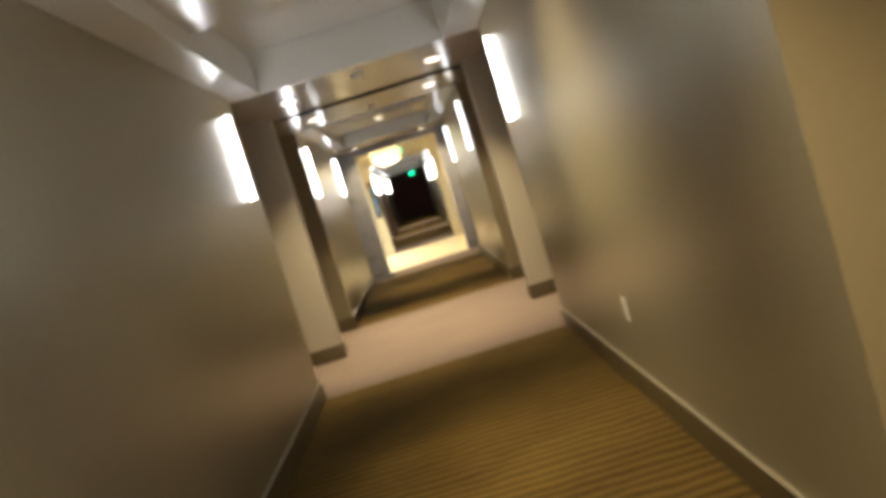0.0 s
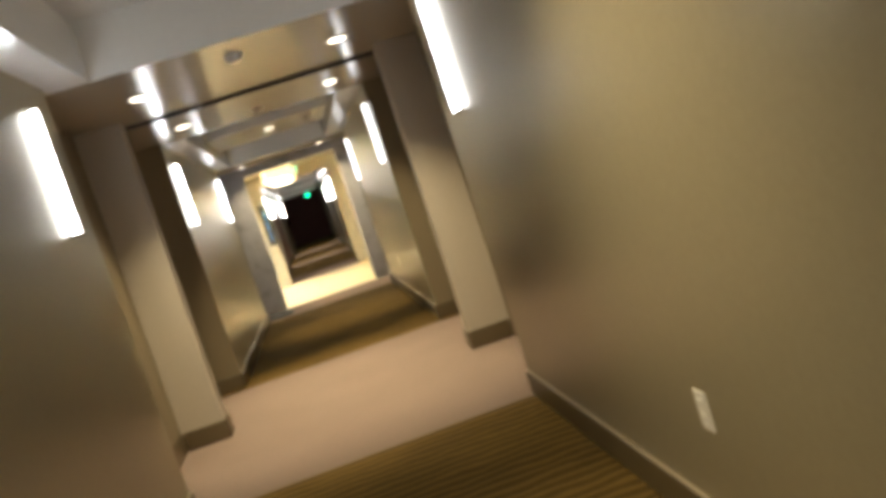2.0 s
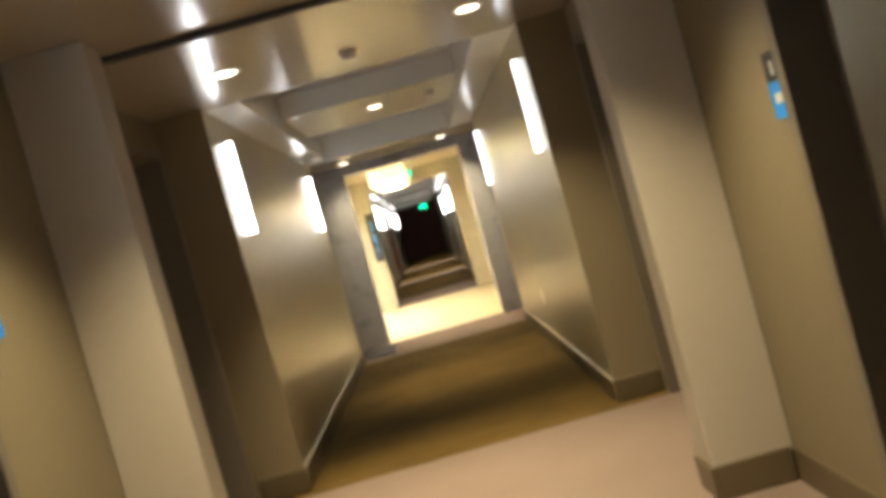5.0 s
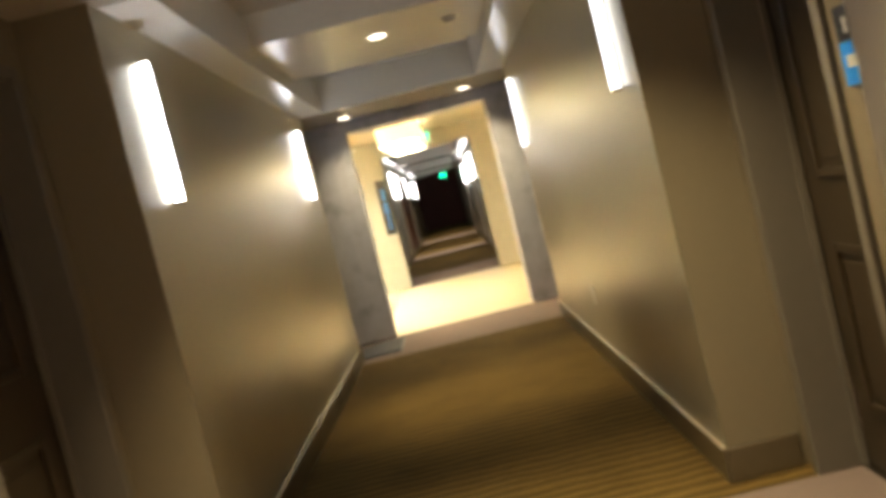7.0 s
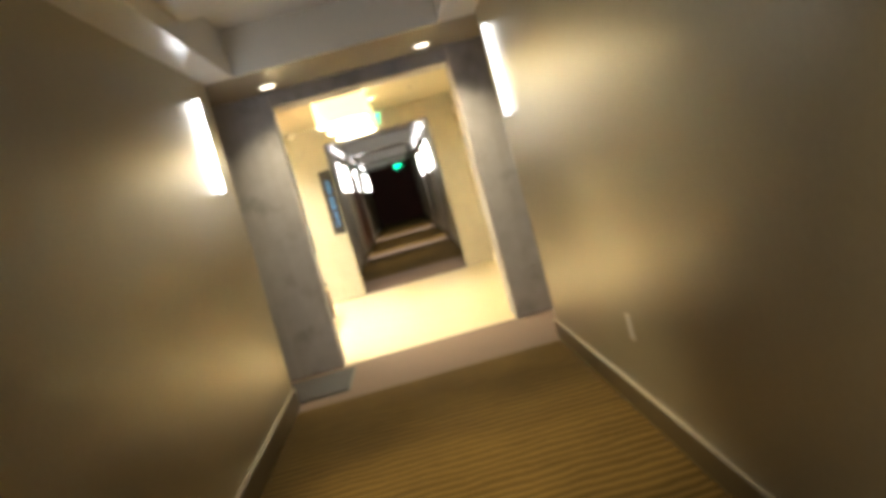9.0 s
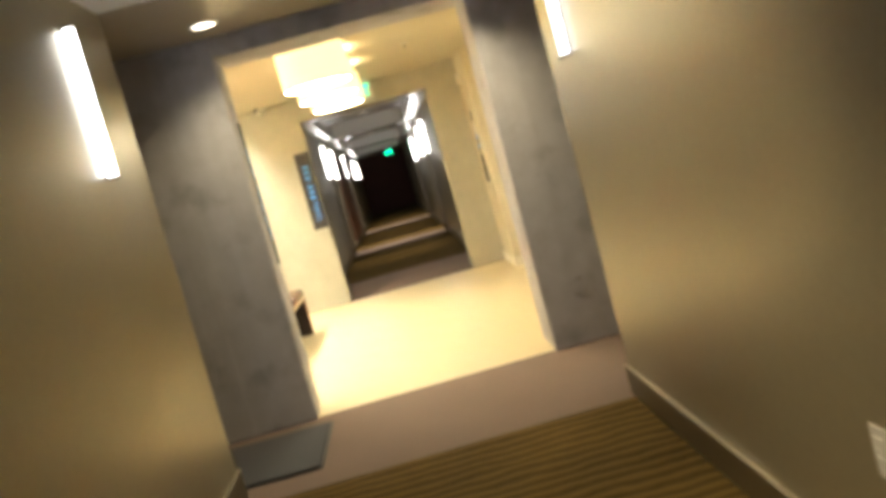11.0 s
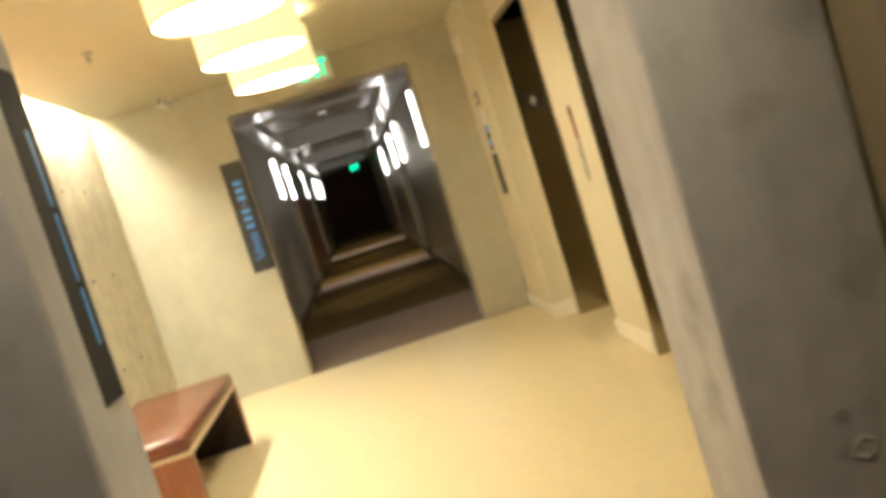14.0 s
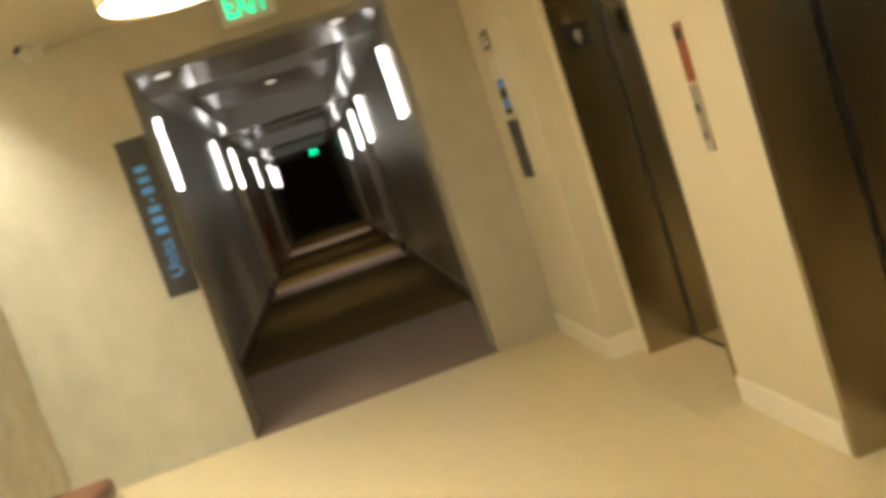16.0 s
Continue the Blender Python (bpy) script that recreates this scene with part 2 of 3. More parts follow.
def ring(bm, r0, r1, z0, z1, segs=32):
    """A ring of rectangular section round z."""
    rows = [[bm.verts.new((r * math.cos(2 * math.pi * i / segs), r * math.sin(2 * math.pi * i / segs), z)) for i in range(segs)] for r, z in ((r0, z0), (r1, z0), (r1, z1), (r0, z1))]
    for k in range(4):
        a, b = rows[k], rows[(k + 1) % 4]
        for i in range(segs):
            j = (i + 1) % segs
            bm.faces.new((a[i], a[j], b[j], b[i]))


def part(name, bm, mat, parent=None, label="", smooth=False):
    bmesh.ops.recalc_face_normals(bm, faces=bm.faces)
    me = bpy.data.meshes.new(name)
    bm.to_mesh(me)
    bm.free()
    me.materials.append(mat)
    if smooth:
        me.shade_smooth()
        me.set_sharp_from_angle(angle=radians(35))
    ob = new(name, me)
    ob.parent = parent
    return tagged(ob, label) if label else ob


def slab(name, mat, boxes, label="", category="", bevel=0.0, parent=None, kind="structure"):
    bm = bmesh.new()
    for b in boxes:
        box(bm, *b, bevel=bevel)
    ob = part(name, bm, mat, parent, label)
    return tagged(ob, label, category, kind=kind) if parent is None else ob


def single(name, mat, parent, *b, bevel=0.0, label="", segs=2):
    bm = bmesh.new()
    box(bm, *b, bevel=bevel, segs=segs)
    return part(name, bm, mat, parent, label)


def lettering(name, text, size, mat, parent, m, depth=0.002, bold=0.0):
    cu = bpy.data.curves.new(name, "FONT")
    cu.body, cu.size, cu.extrude, cu.align_x, cu.align_y = text, size, depth, "CENTER", "CENTER"
    cu.offset = bold
    tmp = bpy.data.objects.new(name, cu)
    scene.collection.objects.link(tmp)
    dg = bpy.context.evaluated_depsgraph_get()
    me = bpy.data.meshes.new_from_object(tmp.evaluated_get(dg))
    bpy.data.objects.remove(tmp)
    me.materials.clear()
    me.materials.append(mat)
    ob = new(name, me)
    ob.parent = parent
    ob.matrix_basis = m
    return ob


# ---------------------------------------------------------------- plan
XW = 0.93            # corridor wall faces
XR = 1.215           # back walls of the door recesses
XO = 1.55            # outer faces
ZC = 2.265            # corridor ceiling
ZB = 2.39            # dropped panels inside the coffers
ZT = 2.575            # coffer tops
ZS = 2.75            # top of the slab
BH = 0.13            # baseboard height
DOOR_H = 2.03
CL, CR = -0.73, 0.68  # coffer sides


def side(s, x0, x1):
    return (x0, x1) if s > 0 else (-x1, -x0)


WALLN = [0]


def wall(label, mat, boxes):
    WALLN[0] += 1
    return slab("wall_%d" % WALLN[0], mat, boxes, label, "wall")


def baseboard(runs, label="low painted baseboard with a rounded top edge", mat=None, h=BH, lit_edge=True):
    """Runs of (x0, y0, x1, y1, nx, ny): a board on a wall face, on the side that the normal names."""
    bm = bmesh.new()
    d = 0.016
    for x0, y0, x1, y1, nx, ny in runs:
        xs = sorted((x0, x1)) if nx == 0 else sorted((x0, x0 + nx * d))
        ys = sorted((y0, y1)) if ny == 0 else sorted((y0, y0 + ny * d))
        box(bm, xs[0], xs[1], ys[0], ys[1], 0.0, h, bevel=0.004, segs=1)
    board = tagged(part("baseboard", bm, mat or M_BASE), label, "baseboard", kind="structure")
    # Pale strips put the lamplight on the board's top edge into colour.
    for x0, y0, x1, y1, nx, ny in runs:
        if nx and lit_edge and abs(y1 - y0) > 3:
            xs = sorted((x0 + nx * 0.001, x0 + nx * (d + 0.003)))
            single("lit_edge", M_EDGELIGHT, board, xs[0], xs[1], y0, y1, h + 0.0005, h + 0.007, bevel=0.003, label="pale strip putting the board's lit top edge into colour")
    return board


# ---------------------------------------------------------------- floors
def floor(n, mat, y0, y1, label, x=1.55):
    return slab("floor_%d" % n, mat, [(-x, x, y0, y1, -0.12, 0.0)], label, "floor")


floor(1, M_PINK, -0.7, 2.9, "plain rose-beige carpet in the door bay")
floor(2, M_BROWN, 2.9, 7.86, "brown ribbed carpet between long taupe walls")
floor(3, M_PINK, 7.86, 11.30, "plain rose-beige carpet in the door bay")
floor(4, M_BROWN, 11.30, 16.16, "brown ribbed carpet between long taupe walls")
floor(5, M_PINK, 16.16, 17.47, "plain rose-beige carpet before the lobby")
floor(6, M_PINK, 22.52, 24.50, "plain rose-beige carpet beyond the lobby")
floor(7, M_BROWN, 24.50, 29.2, "brown ribbed carpet in the far corridor")
floor(8, M_PINK, 29.2, 30.45, "plain rose-beige carpet in the far door bay")
floor(9, M_BROWN, 30.45, 36.2, "brown ribbed carpet in the far corridor")
floor(10, M_PINK, 36.2, 37.45, "plain rose-beige carpet in the far door bay")
floor(11, M_BROWN, 37.45, 49.2, "brown ribbed carpet towards the dark corridor end")


# ---------------------------------------------------------------- ceilings
def ceiling(n, y0, y1, coffers, joints=(), label=""):
    """A corridor ceiling at ZC with coffers (start, end, panel start, panel end) and open joints; the soffits between the coffers are taupe."""
    bm = bmesh.new()
    y = y0
    cuts = sorted([(a, b, p, q) for a, b, p, q in coffers] + [(j - 0.035, j + 0.035, None, None) for j in joints])

    def soffit(a, b, z):
        k = len(bm.faces)
        box(bm, -XO, XO, a, b, z, ZS)
        bm.faces.ensure_lookup_table()
        for f in bm.faces[k:]:
            f.normal_update()
            f.material_index = 1 if max(abs(v.co.z - z) for v in f.verts) < 0.001 else 0

    for a, b, p, q in cuts:
        soffit(y, a, ZC)
        if p is None:
            soffit(a, b, ZC + 0.12)
        else:
            box(bm, -XO, CL, a, b, ZC, ZS)
            box(bm, CR, XO, a, b, ZC, ZS)
            box(bm, CL, CR, a, p, ZT, ZS)
            box(bm, CL, CR, p, q, ZB, ZS)
            box(bm, CL, CR, q, b, ZT, ZS)
        y = b
    soffit(y, y1, ZC)
    ob = part("ceiling_%d" % n, bm, M_CEIL)
    ob.data.materials.append(M_SOFFIT)
    return tagged(ob, label, "ceiling", kind="structure")


ceiling(1, -0.7, 17.40, [(3.42, 8.03, 4.65, 6.15), (11.53, 16.28, 13.44, 14.95)], [1.34, 9.88], "satin off-white corridor ceiling with deep coffers and a dark joint")
for j in (1.34, 9.88):
    slab("trim", M_DARKGREY, [(-XR, XR, j - 0.030, j + 0.030, ZC - 0.018, ZC + 0.118)], "dark joint strip across the corridor ceiling", "trim")
ceiling(2, 22.85, 49.2, [(24.85, 30.25, 26.6, 28.0), (31.05, 36.85, 33.1, 34.5), (37.9, 42.9, 39.6, 40.9)], [23.65], "satin off-white ceiling with coffers in the far corridor")
slab("ceiling_3", M_LOBBYCEIL, [(-1.60, 1.75, 17.9, 22.52, 2.36, 2.75), (-1.9, -1.60, 17.9, 22.52, 2.50, 2.75)], "flat cream lobby ceiling with a lit slot along one wall", "ceiling")


# ---------------------------------------------------------------- doors
DOORN = [0]


def make_door(name, width, leaf_mat, label, flip=1):
    """A door in its frame: local y along the opening from its middle, local x out of the wall; x = 0 is the wall face."""
    d = new(name)
    tagged(d, label, "door", kind="structure")
    w, t = width / 2, 0.05
    bm = bmesh.new()
    box(bm, -0.18, 0.018, -w, -w + t, 0, DOOR_H + t, bevel=0.004)
    box(bm, -0.18, 0.018, w - t, w, 0, DOOR_H + t, bevel=0.004)
    box(bm, -0.18, 0.018, -w + t, w - t, DOOR_H, DOOR_H + t, bevel=0.004)
    box(bm, -0.155, -0.135, -w + t, -w + t + 0.02, 0, DOOR_H)
    box(bm, -0.155, -0.135, w - t - 0.02, w - t, 0, DOOR_H)
    part("frame", bm, M_FRAME, d, "grey-beige painted metal door frame")
    bm = bmesh.new()
    box(bm, -0.205, -0.16, -w + t + 0.012, w - t - 0.012, 0.012, DOOR_H - 0.012, bevel=0.002)
    leaf = part("leaf", bm, leaf_mat, d)
    # Black strips stand in for the shadow gap between frame and leaf.
    bm = bmesh.new()
    box(bm, -0.170, -0.156, -w + t, -w + t + 0.011, 0.012, DOOR_H)
    box(bm, -0.170, -0.156, w - t - 0.011, w - t, 0.012, DOOR_H)
    box(bm, -0.170, -0.156, -w + t + 0.011, w - t - 0.011, DOOR_H - 0.011, DOOR_H)
    part("shadow_gap", bm, M_BLACK, d, "black strip for the shadow gap round the leaf")
    for z0, z1 in ((0.235, 0.815), (1.04, 1.92)):
        bm = bmesh.new()
        a, b = -w + t + 0.13, w - t - 0.13
        box(bm, -0.162, -0.146, a, a + 0.03, z0, z1, bevel=0.005)
        box(bm, -0.162, -0.146, b - 0.03, b, z0, z1, bevel=0.005)
        box(bm, -0.162, -0.146, a + 0.03, b - 0.03, z0, z0 + 0.03, bevel=0.005)
        box(bm, -0.162, -0.146, a + 0.03, b - 0.03, z1 - 0.03, z1, bevel=0.005)
        box(bm, -0.162, -0.154, a + 0.06, b - 0.06, z0 + 0.06, z1 - 0.06, bevel=0.003)
        part("panel", bm, leaf_mat, leaf)
    bm = bmesh.new()
    hy = flip * (-w + t + 0.07)
    tube(bm, (0, 0, 0), 0.026, 0.026, 0.012, 20, Matrix.Translation((-0.161, hy, 0.98)) @ pose(0, 0, 0, 0, 90, 0))
    tube(bm, (0, 0, 0), 0.010, 0.010, 0.05, 12, Matrix.Translation((-0.15, hy, 0.98)) @ pose(0, 0, 0, 0, 90, 0))
    a, b = sorted((hy - flip * 0.012, hy + flip * 0.11))
    box(bm, -0.115, -0.095, a, b, 0.97, 0.99, bevel=0.006)
    part("handle", bm, M_CHROME, leaf, "satin chrome lever handle", smooth=True)
    for z in (0.22, 1.02, 1.80):
        a, b = sorted((flip * (w - t - 0.022), flip * (w - t - 0.006)))
        single("hinge", M_CHROME, leaf, -0.162, -0.150, a, b, z - 0.05, z + 0.05, bevel=0.003, label="dull metal hinge")
    single("threshold", M_CHROME, d, -0.18, -0.13, -w + t, w - t, 0.0, 0.012, bevel=0.003, label="thin metal threshold")
    return d


DOORS = {}


def door(x, y, turn, width=0.84, mat=None, label="brown panelled apartment door, shut, in a grey-beige frame", swap=False):
    """turn 0: the room side is +x."""
    DOORN[0] += 1
    mat = mat or M_DOOR
    flip = -1 if bool(turn) != swap else 1
    key = (round(width, 3), mat.name, flip)
    if key not in DOORS:
        DOORS[key] = make_door("door_%d" % DOORN[0], width, mat, label, flip)
        DOORS[key].matrix_basis = pose(x, y, 0, 0, 0, turn)
        return DOORS[key]
    d = copy_thing(DOORS[key], pose(x, y, 0, 0, 0, turn))
    d.name = "door_%d" % DOORN[0]
    return tagged(d, label)


# ---------------------------------------------------------------- door bays
def bay(y0, y1, doors, pilaster=None, wood=None):
    """A recess on both sides of the corridor from y0 to y1, with door openings (start, end) in its back wall."""
    for s in (-1, 1):
        cuts = sorted(doors)
        boxes, y, runs = [], y0, []
        for a, b in cuts:
            boxes.append((*side(s, XR, XO), y, a, 0, ZC))
            boxes.append((*side(s, XR, XO), a, b, DOOR_H + 0.05, ZC))
            boxes.append((*side(s, XR + 0.23, XO), a, b, 0, DOOR_H + 0.05))
            if a - y > 0.12:
                runs.append((s * XR, y + 0.016, s * XR, a - 0.002, -s, 0))
            y = b
        boxes.append((*side(s, XR, XO), y, y1, 0, ZC))
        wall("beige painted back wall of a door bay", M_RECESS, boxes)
        for a, b in cuts:
            m = wood if wood and s < 0 else M_DOOR
            lab = "red-brown wood veneer door, shut, in a grey-beige frame" if m is not M_DOOR else "brown panelled apartment door, shut, in a grey-beige frame"
            door(s * XR, (a + b) / 2, 180 if s > 0 else 0, b - a, m, lab)
        if pilaster:
            p0, p1 = pilaster
            px = 0.904
            slab("pilaster", M_PILASTER, [(*side(s, px, XR), p0, p1, 0, ZC)], "pale painted pilaster fin between two doors", "pilaster", bevel=0.006)
            e = 0.016
            baseboard([(s * px, p0 - e, s * px, p1 + e, -s, 0), (s * px, p0, s * (XR - 0.017), p0, 0, -1), (s * px, p1, s * (XR - 0.017), p1, 0, 1)], "brown baseboard round the foot of a pilaster")
            runs = [(x0, a, x1, min(b, p0 - 0.017), nx, ny) for x0, a, x1, b, nx, ny in runs if a < p0 - 0.05] + [(x0, max(a, p1 + 0.017), x1, b, nx, ny) for x0, a, x1, b, nx, ny in runs if b > p1 + 0.05]
        if runs:
            baseboard(runs)


bay(-0.55, 3.12, [(-0.45, 0.39), (2.07, 2.91)], (1.13, 1.31))
bay(7.88, 11.43, [(7.97, 8.81), (10.50, 11.34)], (9.56, 9.74))
bay(29.2, 30.7, [(30.0, 30.6)], (29.75, 29.9), M_WOOD)
bay(36.05, 37.5, [(36.8, 37.4)], (36.55, 36.7), M_WOOD)


def run_wall(y0, y1, near=True, far=True, short=0.0, left=None):
    """A long wall on both sides of the corridor, with boards on its face and ends."""
    for s in (-1, 1):
        y1 -= short if s > 0 else 0.0
        lined = left if left and s < 0 else M_WALL
        w = wall("long pale grey corridor wall" if lined is left else "long taupe vinyl-covered corridor wall with a soft sheen", lined, [(*side(s, XW, XO), y0, y1, 0, ZC)])
        # End faces take the warmer beige: lamplight on the vinyl put into colour.
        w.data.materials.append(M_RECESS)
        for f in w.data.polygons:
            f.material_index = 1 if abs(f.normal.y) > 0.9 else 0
        e = 0.016
        runs = [(s * XW, y0 - (e if near else 0), s * XW, y1 + (e if far else 0), -s, 0)]
        if near:
            runs.append((s * XW, y0, s * (XR - 0.02), y0, 0, -1))
        if far:
            runs.append((s * XW, y1, s * (XR - 0.02), y1, 0, 1))
        baseboard(runs)


run_wall(3.12, 7.88)
run_wall(11.43, 16.31, short=0.10)
run_wall(23.45, 29.2, False, left=M_PALE)
run_wall(30.7, 36.05)
run_wall(37.5, 49.0, True, False)
wall("plain taupe wall behind the start of the corridor", M_WALL, [(-XO, XO, -0.7, -0.55, 0, ZC)])
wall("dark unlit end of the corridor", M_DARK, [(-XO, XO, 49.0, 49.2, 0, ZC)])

# side alcoves between the corridor walls and the lobby columns
for s in (-1, 1):
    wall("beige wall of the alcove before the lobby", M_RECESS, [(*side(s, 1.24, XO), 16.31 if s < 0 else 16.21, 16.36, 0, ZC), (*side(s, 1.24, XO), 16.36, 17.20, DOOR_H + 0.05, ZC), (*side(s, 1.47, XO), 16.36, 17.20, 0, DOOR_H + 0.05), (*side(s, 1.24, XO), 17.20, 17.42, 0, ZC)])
    door(s * 1.24, 16.78, 180 if s > 0 else 0, 0.84, swap=True)
    wall("grey wall of the alcove beyond the lobby", M_WALL, [(*side(s, 1.0, XO), 22.9, 23.45, 0, ZC)]) if s > 0 else wall("pale grey wall of the alcove beyond the lobby", M_PALE, [(*side(s, 0.93, XO), 22.9, 23.45, 0, ZC)])

# ---------------------------------------------------------------- lobby shell
slab("column", M_CONCRETE, [(-1.24, -0.667, 17.42, 17.60, 0, 2.36), (-1.24, -0.69, 17.60, 17.86, 0, 2.36)], "grey cast concrete column with blowholes and stains", "column", bevel=0.012)
slab("column", M_CONCRETE, [(0.783, 1.24, 17.42, 17.86, 0, 2.36)], "grey cast concrete column with blowholes and stains", "column", bevel=0.012)
single("form_seam", M_CONCRETE, bpy.data.objects["column"], -1.049, -1.041, 17.4175, 17.43, 0, 2.24, bevel=0.001, segs=1)
crnd = random.Random(21)
for x, z, w, h in ((1.02, 0.385, 0.022, 0.010), (1.05, 0.285, 0.040, 0.026), (0.99, 0.30, 0.012, 0.009)):
    bm = bmesh.new()
    rim = [(x + w * crnd.uniform(0.7, 1.25) * math.cos(k * 0.5236), z + h * crnd.uniform(0.7, 1.25) * math.sin(k * 0.5236)) for k in range(12)]
    outer = [bm.verts.new((px, 17.4195, pz)) for px, pz in rim]
    lip = [bm.verts.new((x + (px - x) * 0.86, 17.4165, z + (pz - z) * 0.86)) for px, pz in rim]
    floor_ring = [bm.verts.new((x + (px - x) * 0.62, 17.4190, z + (pz - z) * 0.62)) for px, pz in rim]
    for k in range(12):
        n = (k + 1) % 12
        bm.faces.new((outer[k], outer[n], lip[n], lip[k]))
        bm.faces.new((lip[k], lip[n], floor_ring[n], floor_ring[k]))
    bm.faces.new(floor_ring)
    part("chip", bm, M_CHIP, bpy.data.objects["column.001"])
wall("concrete lintel over the lobby opening", M_CONCRETE, [(-0.667, 0.783, 17.43, 17.86, 2.15, 2.36)])
wall("cream wall beside the lobby column", M_LOBBY, [(-2.0, -1.24, 17.40, 17.86, 0, 2.5)])
wall("cream wall beside the lobby column", M_LOBBY, [(1.24, 1.75, 17.40, 17.86, 0, 2.36)])
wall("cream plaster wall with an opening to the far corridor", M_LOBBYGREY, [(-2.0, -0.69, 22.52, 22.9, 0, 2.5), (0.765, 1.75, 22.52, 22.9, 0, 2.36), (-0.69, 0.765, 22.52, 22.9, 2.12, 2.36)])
wall("cream plaster lobby wall behind the bench", M_LOBBY, [(-2.0, -1.80, 17.86, 22.52, 0, 2.5)])
pier = slab("column", M_BOARD, [(-1.80, -1.70, 21.1, 22.52, 0, 2.5)], "board-marked concrete pier washed by a cove light", "column", bevel=0.006)


def rough_board(parent, y0, y1, proud):
    """One vertical board print: a skin with torn grain, chips and a few deep pocks."""
    bm = bmesh.new()
    nu, nv, h = 7, 150, 2.498
    rows = []
    for j in range(nv + 1):
        row = []
        for i in range(nu + 1):
            y, z = y0 + (y1 - y0) * i / nu, h * j / nv
            d = 0.0014 * noise.noise((y * 45, z * 5.0, 1.0)) + 0.0035 * noise.noise((y * 15, z * 12.0, 5.0)) + 0.003 * noise.noise((y * 40, z * 34.0, 2.0))
            chip = noise.noise((y * 16, z * 9, 9.0))
            if chip > 0.30:
                d -= 0.05 * (chip - 0.30)
            if i in (0, nu) or j in (0, nv):
                d = -0.0015 - proud * 0.3
            row.append(bm.verts.new((-1.700 + proud + d, y, z)))
        rows.append(row)
    for j in range(nv):
        for i in range(nu):
            bm.faces.new((rows[j][i], rows[j][i + 1], rows[j + 1][i + 1], rows[j + 1][i]))
    return part("board_print", bm, M_BOARD, parent)


rnd = random.Random(4)
y = 21.112
while y < 22.50:
    w = min(rnd.choice((0.09, 0.105, 0.12, 0.14)), 22.514 - y)
    rough_board(pier, y, y + w - 0.0015, rnd.uniform(0.002, 0.0045))
    y += w
for y in (21.32, 21.80):
    for z in (0.62, 1.22, 1.82):
        bm = bmesh.new()
        tube(bm, (0, 0, 0), 0.010, 0.008, 0.008, 12, pose(-1.694, y, z, 0, 90, 0))
        part("tie_hole", bm, M_DARKGREY, pier)
wall("cream lobby wall end beside the lifts", M_LOBBY, [(1.15, 1.75, 21.60, 22.52, 0, 2.36)])
wall("cream lobby wall holding two lift openings", M_LOBBY, [(1.30, 1.75, 19.855, 20.53, 0, 2.36), (1.30, 1.75, 18.74, 18.89, 0, 2.36), (1.30, 1.75, 18.89, 19.855, 2.10, 2.36), (1.30, 1.75, 20.53, 21.495, 2.10, 2.36), (1.30, 1.75, 21.495, 21.60, 0, 2.36)])
wall("cream lobby wall end beside a concrete column", M_LOBBY, [(1.115, 1.75, 17.86, 18.74, 0, 2.36)])
baseboard([(1.15, 21.60 - 0.016, 1.15, 22.52, -1, 0), (1.15, 21.60, 1.30, 21.60, 0, -1), (1.30, 19.855, 1.30, 20.53, -1, 0), (1.115, 17.86, 1.115, 18.74 + 0.016, -1, 0), (1.115, 18.74, 1.30, 18.74, 0, 1)], "pale cream painted lobby baseboard", M_LOBBYBASE, 0.105)


# ---------------------------------------------------------------- lobby floor of tiles
tile_bed = slab("floor_12", M_GROUT, [(-2.0, 1.75, 17.47, 22.52, -0.12, -0.0012)], "cream porcelain tile floor of the lobby", "floor")
TILE = {}
ys = [17.472 + 0.603 * i for i in range(10)]
xs = [-1.97 + 0.62 * i for i in range(7)]
for yi in range(9):
    for xi in range(6):
        w, h = 0.6190, min(0.6020, 22.518 - ys[yi])
        key = round(h, 3)
        if key not in TILE:
            bm = bmesh.new()
            box(bm, 0, w, 0, h, -0.008, 0.0, bevel=0.0006, segs=1)
            TILE[key] = part("tile", bm, M_TILE, tile_bed).data
            bpy.data.objects.remove(bpy.data.objects["tile"])
        t = new("tile", TILE[key])
        t.parent = tile_bed
        t.location = (xs[xi], ys[yi], 0.0004 * ((xi * 7 + yi * 3) % 3))


# ---------------------------------------------------------------- sconces
SZ = 1.815           # middle height of the sconces


def make_sconce(mat):
    s = new("wall_sconce")
    tagged(s, "tall narrow wall sconce with a lit white diffuser", "wall lamp", "corridor sconces")
    single("back_plate", M_CHROME, s, 0.0, 0.005, -0.027, 0.027, -0.29, 0.29, bevel=0.001)
    bm = bmesh.new()
    n = 12
    prof = [(0.004 + 0.034 * math.sin(math.pi * i / n), 0.026 * math.cos(math.pi * i / n)) for i in range(n + 1)]
    a = [bm.verts.new((x, y, -0.285)) for x, y in prof]
    b = [bm.verts.new((x, y, 0.285)) for x, y in prof]
    for i in range(n):
        bm.faces.new((a[i], a[i + 1], b[i + 1], b[i]))
    bm.faces.new(a), bm.faces.new(b), bm.faces.new((a[0], b[0], b[n], a[n]))
    part("diffuser", bm, mat, s, "glowing white glass diffuser", smooth=True)
    for z0, z1 in ((-0.3, -0.285), (0.285, 0.3)):
        single("end_cap", M_CHROME, s, 0.004, 0.041, -0.028, 0.028, z0, z1, bevel=0.004)
    return s


SC = make_sconce(M_SCONCE)
SC.matrix_basis = pose(-XW, 3.50, SZ)
for y in (7.47, 11.87):
    copy_thing(SC, pose(-XW, y, SZ))
SN = make_sconce(M_SCONCE_BRIGHT)
SN.matrix_basis = pose(XW, 3.46, SZ, 0, 0, 180)
